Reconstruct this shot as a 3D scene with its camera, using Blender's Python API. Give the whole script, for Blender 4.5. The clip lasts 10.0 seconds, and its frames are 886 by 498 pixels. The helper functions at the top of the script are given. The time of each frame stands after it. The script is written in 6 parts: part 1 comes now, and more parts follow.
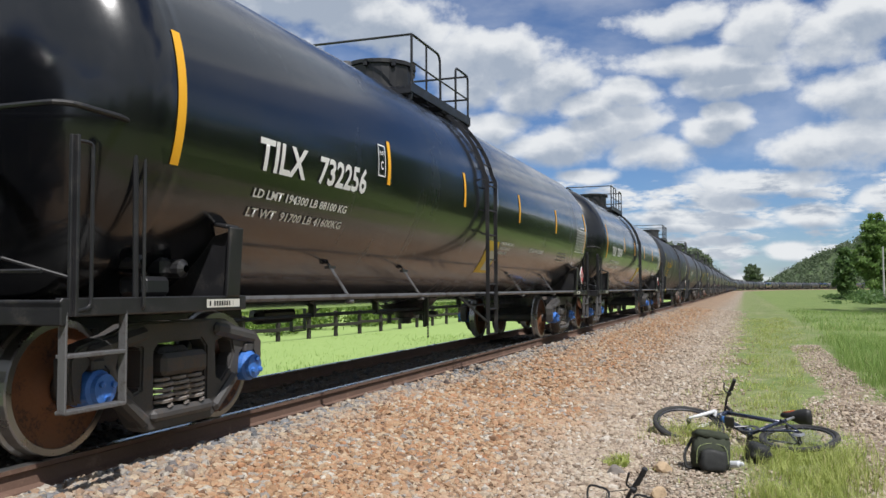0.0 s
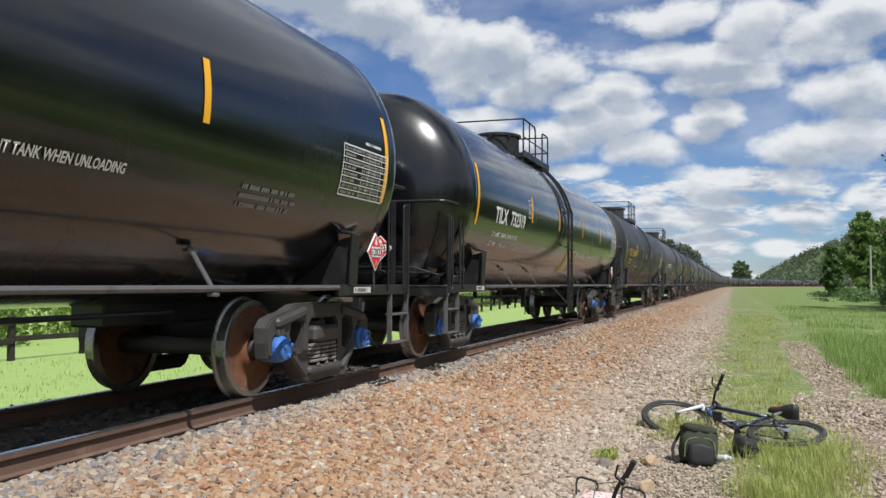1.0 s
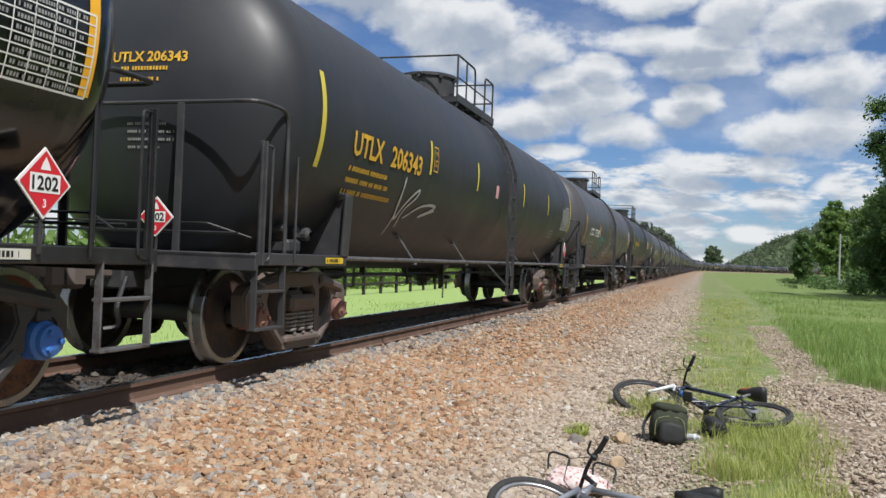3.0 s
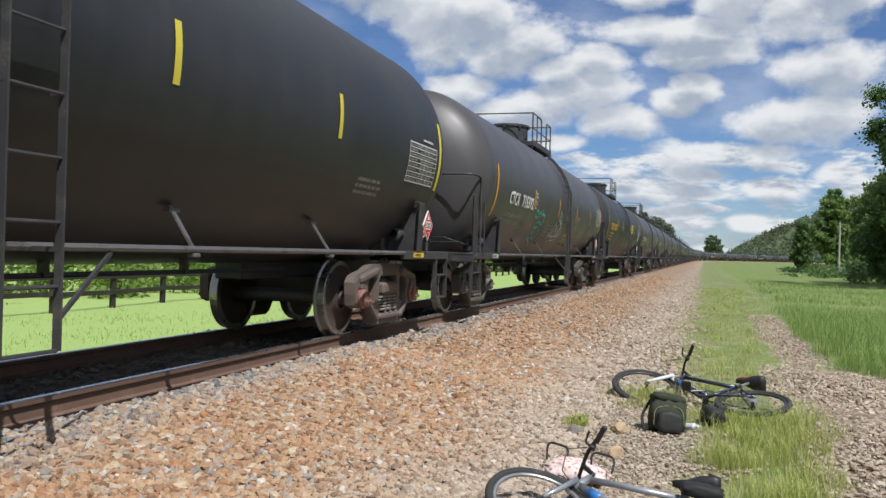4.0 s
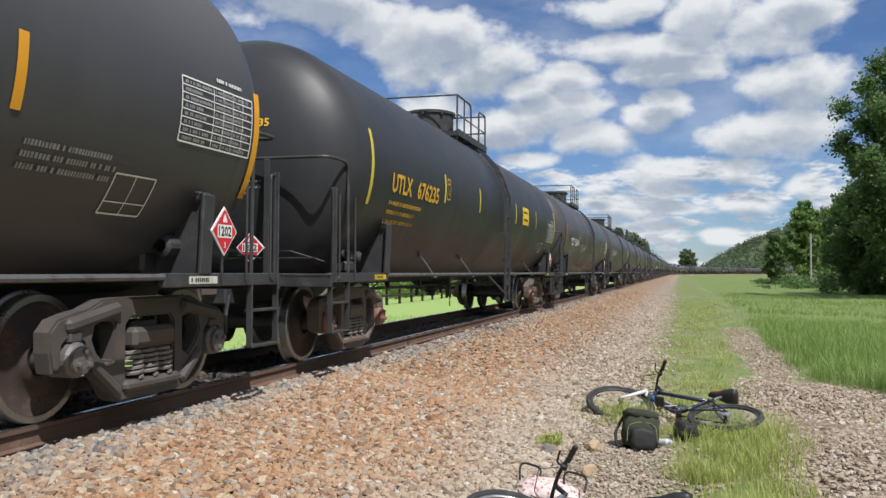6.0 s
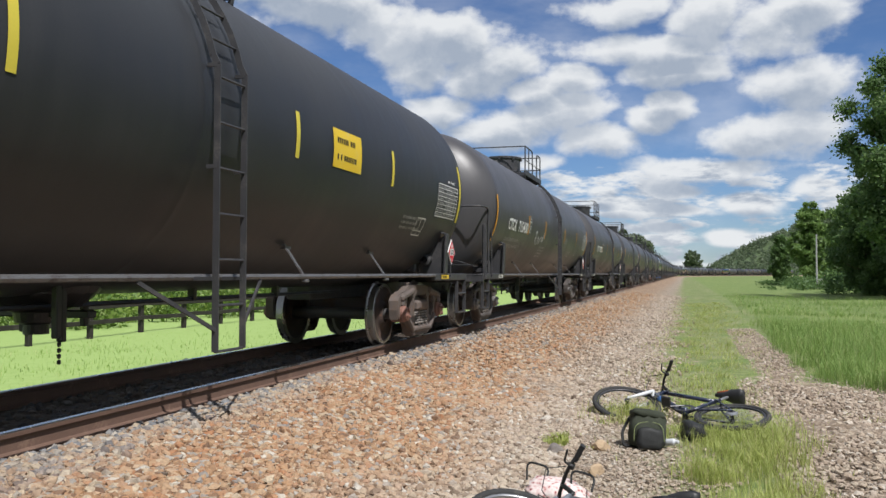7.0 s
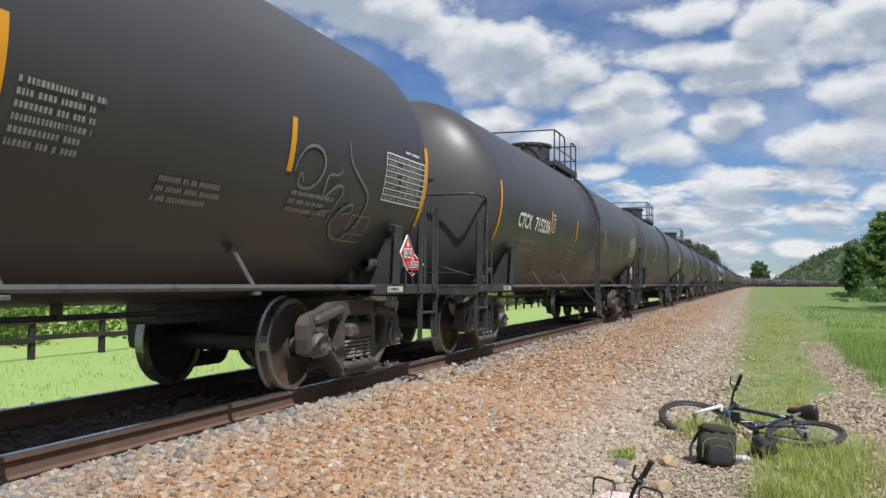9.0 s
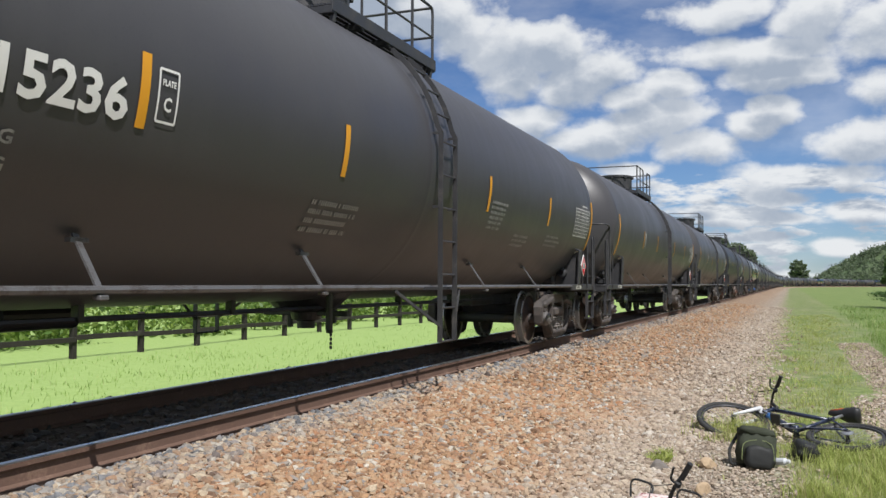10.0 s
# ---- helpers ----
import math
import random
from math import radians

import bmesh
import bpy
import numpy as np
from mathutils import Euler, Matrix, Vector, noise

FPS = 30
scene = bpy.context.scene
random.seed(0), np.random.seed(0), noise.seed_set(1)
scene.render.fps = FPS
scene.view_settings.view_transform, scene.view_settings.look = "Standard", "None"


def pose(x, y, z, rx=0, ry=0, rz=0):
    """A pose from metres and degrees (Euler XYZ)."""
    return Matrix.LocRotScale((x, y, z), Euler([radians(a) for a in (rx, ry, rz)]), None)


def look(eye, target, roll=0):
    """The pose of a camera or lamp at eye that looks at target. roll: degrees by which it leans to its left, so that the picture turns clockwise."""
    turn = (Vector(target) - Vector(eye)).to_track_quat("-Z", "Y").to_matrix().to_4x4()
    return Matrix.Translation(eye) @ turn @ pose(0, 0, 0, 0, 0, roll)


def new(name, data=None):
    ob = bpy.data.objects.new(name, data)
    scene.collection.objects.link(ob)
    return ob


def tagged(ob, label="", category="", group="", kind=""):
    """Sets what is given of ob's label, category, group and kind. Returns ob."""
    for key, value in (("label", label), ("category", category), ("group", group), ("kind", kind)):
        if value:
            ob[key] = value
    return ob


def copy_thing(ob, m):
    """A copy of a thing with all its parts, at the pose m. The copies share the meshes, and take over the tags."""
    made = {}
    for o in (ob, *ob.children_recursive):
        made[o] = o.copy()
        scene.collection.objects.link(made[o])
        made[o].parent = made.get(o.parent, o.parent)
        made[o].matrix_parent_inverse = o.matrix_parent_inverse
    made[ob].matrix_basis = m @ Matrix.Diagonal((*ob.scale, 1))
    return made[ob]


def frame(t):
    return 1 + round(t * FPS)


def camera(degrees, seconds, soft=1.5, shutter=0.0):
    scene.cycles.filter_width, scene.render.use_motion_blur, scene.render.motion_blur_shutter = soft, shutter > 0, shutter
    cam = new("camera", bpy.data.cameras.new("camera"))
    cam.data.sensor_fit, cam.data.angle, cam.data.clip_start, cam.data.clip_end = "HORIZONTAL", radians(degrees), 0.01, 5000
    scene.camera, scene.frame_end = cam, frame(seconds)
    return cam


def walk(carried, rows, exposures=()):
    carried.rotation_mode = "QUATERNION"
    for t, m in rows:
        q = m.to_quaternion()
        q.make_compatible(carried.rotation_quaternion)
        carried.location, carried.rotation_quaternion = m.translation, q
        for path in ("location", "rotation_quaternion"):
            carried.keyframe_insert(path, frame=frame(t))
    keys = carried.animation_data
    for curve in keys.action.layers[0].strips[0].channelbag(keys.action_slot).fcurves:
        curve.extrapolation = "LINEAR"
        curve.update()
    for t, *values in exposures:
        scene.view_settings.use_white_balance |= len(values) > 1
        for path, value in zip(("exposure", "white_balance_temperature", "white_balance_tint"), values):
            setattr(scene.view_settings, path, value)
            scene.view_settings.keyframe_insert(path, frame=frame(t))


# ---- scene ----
cam = camera(55.62, 10.0)
# seconds, eye x y z in metres, yaw, pitch, roll in degrees; the track runs along y, left of the eye
EYE_ROWS = [
    (0.0, 0.010, 0.013, 1.572, 19.75, 2.73, 0.26),
    (0.5, 0.008, 0.008, 1.566, 19.37, 2.63, 0.14),
    (1.0, -0.003, -0.002, 1.562, 19.05, 2.26, -0.42),
    (1.5, -0.012, -0.004, 1.562, 18.70, 1.91, -1.21),
    (2.0, -0.015, -0.014, 1.551, 17.87, 1.34, -1.86),
    (2.5, -0.034, -0.012, 1.553, 17.27, 1.00, -2.12),
    (3.0, -0.041, -0.008, 1.543, 17.31, 0.64, -2.25),
    (4.5, -0.009, -0.003, 1.544, 17.79, 0.11, -0.97),
    (5.0, -0.003, -0.011, 1.549, 18.48, 0.54, -0.47),
    (5.5, 0.036, 0.005, 1.549, 17.48, 1.27, -0.17),
    (6.0, 0.040, 0.023, 1.560, 15.74, 1.48, -0.30),
    (7.5, 0.016, 0.011, 1.536, 16.61, 1.76, -0.10),
    (8.0, 0.005, 0.007, 1.552, 17.78, 1.94, -0.40),
    (8.5, -0.000, 0.002, 1.559, 18.88, 2.18, -0.57),
    (9.0, -0.005, -0.005, 1.556, 20.15, 2.26, -0.45),
    (9.5, -0.005, -0.005, 1.563, 21.44, 2.30, -0.14),
    (10.0, -0.017, -0.006, 1.560, 22.44, 2.24, -0.37),
]
walk(cam, [(t, pose(x, y, z, 90 + p, r, a)) for t, x, y, z, a, p, r in EYE_ROWS])


# ---- world, sun, exposure ----
SUN_DIR = Vector((0.48, -0.50, 1.0)).normalized()
SUN_EL = math.asin(SUN_DIR.z)
SUN_AZ = math.atan2(SUN_DIR.x, SUN_DIR.y)
SKY_STRENGTH, CLOUD_STRENGTH, SUN_STRENGTH = 0.075, 0.86, 5.0
scene.view_settings.exposure = 0.0


class Nodes:
    """Short hand for a node tree."""

    def __init__(self, tree):
        self.tree = tree
        tree.nodes.clear()

    def add(self, kind, **props):
        node = self.tree.nodes.new(kind)
        ins = props.pop("ins", {})
        for key, value in props.items():
            setattr(node, key, value)
        for key, value in ins.items():
            self.put(node.inputs[key], value)
        return node

    def put(self, socket, value):
        if isinstance(value, bpy.types.NodeSocket):
            self.tree.links.new(value, socket)
        else:
            socket.default_value = value

    def math(self, op, a, b=0.0, c=0.0, clamp=False):
        node = self.add("ShaderNodeMath", operation=op, use_clamp=clamp)
        for i, v in enumerate((a, b, c)):
            self.put(node.inputs[i], v)
        return node.outputs[0]

    def vec(self, op, a, b=(0, 0, 0), c=(0, 0, 0)):
        node = self.add("ShaderNodeVectorMath", operation=op)
        for i, v in enumerate((a, b, c)):
            if i < len(node.inputs):
                self.put(node.inputs[i], v)
        return node.outputs["Value"] if op in ("LENGTH", "DOT_PRODUCT") else node.outputs[0]

    def smooth(self, v, lo, hi, to0=0.0, to1=1.0):
        node = self.add("ShaderNodeMapRange", interpolation_type="SMOOTHSTEP")
        for i, x in enumerate((v, lo, hi, to0, to1)):
            self.put(node.inputs[i], x)
        return node.outputs[0]

    def mix(self, fac, a, b):
        node = self.add("ShaderNodeMix", data_type="RGBA")
        self.put(node.inputs[0], fac)
        self.put(node.inputs[6], a)
        self.put(node.inputs[7], b)
        return node.outputs[2]

    def noise(self, vector, scale, detail=4.0, rough=0.55, dim="3D"):
        node = self.add("ShaderNodeTexNoise", noise_dimensions=dim)
        if vector is not None:
            self.put(node.inputs["Vector"], vector)
        node.inputs["Scale"].default_value = scale
        node.inputs["Detail"].default_value = detail
        node.inputs["Roughness"].default_value = rough
        return node

    def ramp(self, fac, stops):
        node = self.add("ShaderNodeValToRGB")
        self.put(node.inputs[0], fac)
        el = node.color_ramp.elements
        while len(el) < len(stops):
            el.new(0.5)
        for e, (p, c) in zip(el, stops):
            e.position, e.color = p, (*c, 1)
        return node.outputs[0]


def build_world():
    world = bpy.data.worlds.new("sky")
    world.use_nodes = True
    scene.world = world
    n = Nodes(world.node_tree)
    sky = n.add("ShaderNodeTexSky", sky_type="NISHITA", sun_disc=False, sun_elevation=SUN_EL, sun_rotation=SUN_AZ, altitude=300.0, air_density=1.0, dust_density=0.2, ozone_density=4.5)
    d = n.add("ShaderNodeTexCoord").outputs["Generated"]
    sep = n.add("ShaderNodeSeparateXYZ", ins={0: d})
    x, y, z = sep.outputs
    az = n.math("MULTIPLY", n.math("ARCTAN2", x, y), 57.2958)
    el = n.math("MULTIPLY", n.math("ARCSINE", z), 57.2958)
    # azimuth from the track's direction, elevation, half width and half height of each cumulus, in degrees
    clouds = [(-25.1, 18.1, 5.2, 1.9), (-21.2, 16.7, 2.2, 1.5), (-15.0, 15.2, 3.7, 1.7), (-12.7, 13.7, 3.5, 1.9), (-17.4, 13.8, 1.9, 1.5), (-7.1, 12.9, 1.9, 1.1), (-7.8, 10.7, 3.3, 1.4), (-12.0, 9.5, 3.0, 1.3), (-5.6, 9.1, 2.6, 1.1), (-0.6, 10.9, 1.8, 0.9), (-2.4, 10.1, 1.5, 0.9), (-16.2, 10.9, 2.2, 0.9), (-10.5, 7.5, 1.9, 0.5)]
    clouds += [(-3.7, 17.1, 3.3, 1.0), (0.9, 16.3, 2.6, 1.5), (-2.3, 14.5, 5.2, 1.0), (-0.6, 13.3, 3.3, 1.1), (5.5, 15.1, 3.0, 1.7), (7.8, 16.1, 2.2, 1.5), (7.3, 11.9, 3.0, 1.5), (4.7, 8.7, 3.3, 1.3), (7.0, 9.2, 2.2, 1.1), (1.4, 6.8, 4.4, 0.8), (-38.0, 20.4, 8.1, 3.8), (-18.6, 15.7, 3.2, 1.6), (-28.5, 19.6, 5.0, 2.6), (-9.8, 12.2, 2.4, 1.0)]
    clouds += [(-0.7, 5.4, 2.6, 0.5), (3.6, 4.6, 2.2, 0.7), (7.6, 5.6, 1.1, 0.7), (-5.3, 5.5, 1.5, 0.5), (-3.9, 4.6, 3.3, 0.6), (-0.4, 4.1, 3.3, 0.5), (1.0, 3.2, 0.7, 0.3), (-2.9, 2.9, 2.2, 0.4), (2.9, 2.4, 1.9, 0.6), (-1.1, 2.2, 2.6, 0.4)]
    warp = n.noise(d, 5.0, 3.0, 0.5).outputs["Color"]
    warp = n.vec("MULTIPLY_ADD", warp, (1.4, 0.9, 0), (-0.7, -0.45, 0))

    def field(lift):
        uv = n.add("ShaderNodeCombineXYZ", ins={0: az, 1: n.math("ADD", el, lift)}).outputs[0]
        uv = n.vec("ADD", uv, warp)
        best = None
        for a, e, w, h in clouds:
            r = n.vec("LENGTH", n.vec("MULTIPLY_ADD", uv, (0.93 / w, 0.93 / h, 0), (-0.93 * a / w, -0.93 * e / h, 0)))
            best = r if best is None else n.math("MINIMUM", best, r)
        # fair-weather cloud over the unseen rest of the sky, flattened with height
        h = n.math("MAXIMUM", n.math("ADD", z, lift * 0.012), 0.03)
        flat = n.add("ShaderNodeCombineXYZ", ins={0: n.math("DIVIDE", x, h), 1: n.math("DIVIDE", y, h)}).outputs[0]
        wide = n.noise(flat, 0.55, 5.0, 0.55).outputs[0]
        away = n.smooth(n.math("ABSOLUTE", n.math("ADD", az, 12.0)), 45.0, 60.0)
        above = n.smooth(el, 24.0, 32.0)
        away = n.math("MAXIMUM", away, above)
        # dense cover, chosen to brighten what the tank tops reflect
        rest = n.smooth(wide, 0.36, 0.56)
        rest = n.math("MULTIPLY", rest, away)
        cuv = n.vec("MULTIPLY", uv, (0.11, 0.17, 0))
        puff = n.noise(cuv, 2.6, 7.0, 0.55, "2D").outputs[0]
        body = n.math("ADD", n.math("SUBTRACT", 1.24, best), n.math("MULTIPLY", n.math("SUBTRACT", puff, 0.5), 1.6))
        # low broken bands towards the horizon
        low = n.noise(n.vec("MULTIPLY", uv, (0.16, 0.55, 0)), 1.6, 6.0, 0.6, "2D").outputs[0]
        lowmask = n.math("MULTIPLY", n.smooth(el, 10.5, 6.0), n.smooth(el, -3.0, 3.0, 0.75, 1.0))
        lowc = n.math("MULTIPLY", n.math("SUBTRACT", n.math("MULTIPLY", low, lowmask), 0.43), 3.6)
        body = n.math("MAXIMUM", body, lowc)
        return n.math("MAXIMUM", body, n.math("SUBTRACT", n.math("MULTIPLY", rest, 1.2), 0.15))

    here, up = field(0.0), field(1.1)
    cover = n.smooth(here, -0.10, 0.60)
    thick = n.smooth(up, 0.0, 0.95)
    grain = n.noise(d, 14.0, 5.0, 0.6).outputs[0]
    shade = n.math("MULTIPLY", thick, n.smooth(grain, 0.3, 0.7, 0.70, 1.1), clamp=True)
    white = n.mix(shade, (0.95, 0.975, 1.0, 1), (0.44, 0.51, 0.62, 1))
    veil = n.math("MULTIPLY", n.smooth(n.noise(n.vec("MULTIPLY", d, (1, 1, 2.5)), 3.2, 6.0, 0.6).outputs[0], 0.42, 0.75), 0.34)
    cover = n.math("MAXIMUM", n.math("MULTIPLY", cover, 0.97), veil)
    cover = n.math("MULTIPLY", cover, n.smooth(el, -2.0, 1.0))
    blue = n.vec("MULTIPLY", sky.outputs[0], (0.80, 0.95, 1.20))
    b1 = n.add("ShaderNodeBackground", ins={0: blue, 1: SKY_STRENGTH})
    b2 = n.add("ShaderNodeBackground", ins={0: white, 1: CLOUD_STRENGTH})
    m = n.add("ShaderNodeMixShader", ins={0: cover, 1: b1.outputs[0], 2: b2.outputs[0]})
    n.add("ShaderNodeOutputWorld", ins={0: m.outputs[0]})


build_world()
sun = new("sun", bpy.data.lights.new("sun", "SUN"))
sun.data.energy, sun.data.angle, sun.data.color = SUN_STRENGTH, radians(0.55), (1.0, 0.976, 0.955)
sun.matrix_world = look(SUN_DIR * 60, (0, 0, 0))


# ---- materials ----
def material(name):
    mat = bpy.data.materials.new(name)
    mat.use_nodes = True
    n = Nodes(mat.node_tree)
    bsdf = n.add("ShaderNodeBsdfPrincipled")
    n.add("ShaderNodeOutputMaterial", ins={0: bsdf.outputs[0]})
    return mat, n, bsdf


def bump(n, bsdf, height, strength=0.4, distance=0.01):
    b = n.add("ShaderNodeBump", ins={"Strength": strength, "Distance": distance, "Height": height})
    n.put(bsdf.inputs["Normal"], b.outputs[0])


def plain(name, col, rough=0.6, metal=0.0, var=0.25, scale=6.0, fine=60.0, dirt=None, dirt_amount=0.0, relief=0.15, coat=0.0):
    """Paint, metal, cloth and the like: two scales of variation, optional dirt, light relief."""
    mat, n, b = material(name)
    co = n.add("ShaderNodeTexCoord").outputs["Object"]
    big = n.noise(co, scale, 5.0, 0.6).outputs[0]
    small = n.noise(co, fine, 3.0, 0.6).outputs[0]
    lo = tuple(c * (1 - var) for c in col) + (1,)
    hi = tuple(min(1, c * (1 + var)) for c in col) + (1,)
    c = n.mix(n.math("ADD", n.math("MULTIPLY", big, 0.7), n.math("MULTIPLY", small, 0.3)), lo, hi)
    if dirt:
        m = n.smooth(n.math("ADD", n.math("MULTIPLY", big, 0.75), n.math("MULTIPLY", small, 0.35)), 0.72 - dirt_amount * 0.4, 0.92 - dirt_amount * 0.4)
        c = n.mix(m, c, (*dirt, 1))
    n.put(b.inputs["Base Color"], c)
    n.put(b.inputs["Roughness"], n.smooth(big, 0.25, 0.75, max(0.02, rough - 0.1), min(1, rough + 0.1)))
    b.inputs["Metallic"].default_value = metal
    b.inputs["Coat Weight"].default_value = coat
    if relief:
        bump(n, b, small, relief, 0.004)
    return mat


def tank_paint(name, col, rough, dust, streak, coat, shine):
    """Tank paint: rain streaks down the side, road film, faint waves of the plate."""
    mat, n, b = material(name)
    co = n.add("ShaderNodeTexCoord").outputs["Object"]
    info = n.add("ShaderNodeObjectInfo").outputs["Random"]
    off = n.vec("ADD", co, n.add("ShaderNodeCombineXYZ", ins={0: n.math("MULTIPLY", info, 37.0), 1: n.math("MULTIPLY", info, 91.0)}).outputs[0])
    run = n.noise(n.vec("MULTIPLY", off, (0.4, 7.0, 0.35)), 1.0, 5.0, 0.6).outputs[0]
    patch = n.noise(off, 0.6, 6.0, 0.6).outputs[0]
    grit = n.noise(off, 45.0, 3.0, 0.6).outputs[0]
    film = n.math("ADD", n.math("MULTIPLY", run, streak), n.math("MULTIPLY", patch, 1.0 - streak))
    m = n.smooth(film, 0.40, 0.72)
    c = n.mix(m, (*col, 1), (*dust, 1))
    c = n.mix(n.smooth(grit, 0.55, 0.8, 0.0, 0.3), c, (*[x * 0.6 for x in col], 1))
    n.put(b.inputs["Base Color"], c)
    n.put(b.inputs["Roughness"], n.math("ADD", n.smooth(film, 0.3, 0.75, rough - 0.05, rough + 0.12), n.math("MULTIPLY", grit, 0.05)))
    b.inputs["Coat Weight"].default_value = coat
    b.inputs["Coat Roughness"].default_value = 0.10
    b.inputs["Specular IOR Level"].default_value = shine
    wave = n.noise(n.vec("MULTIPLY", co, (1, 1.2, 1)), 1.6, 2.0, 0.5).outputs[0]
    bump(n, b, n.math("ADD", wave, n.math("MULTIPLY", grit, 0.02)), 0.05, 0.06)
    return mat


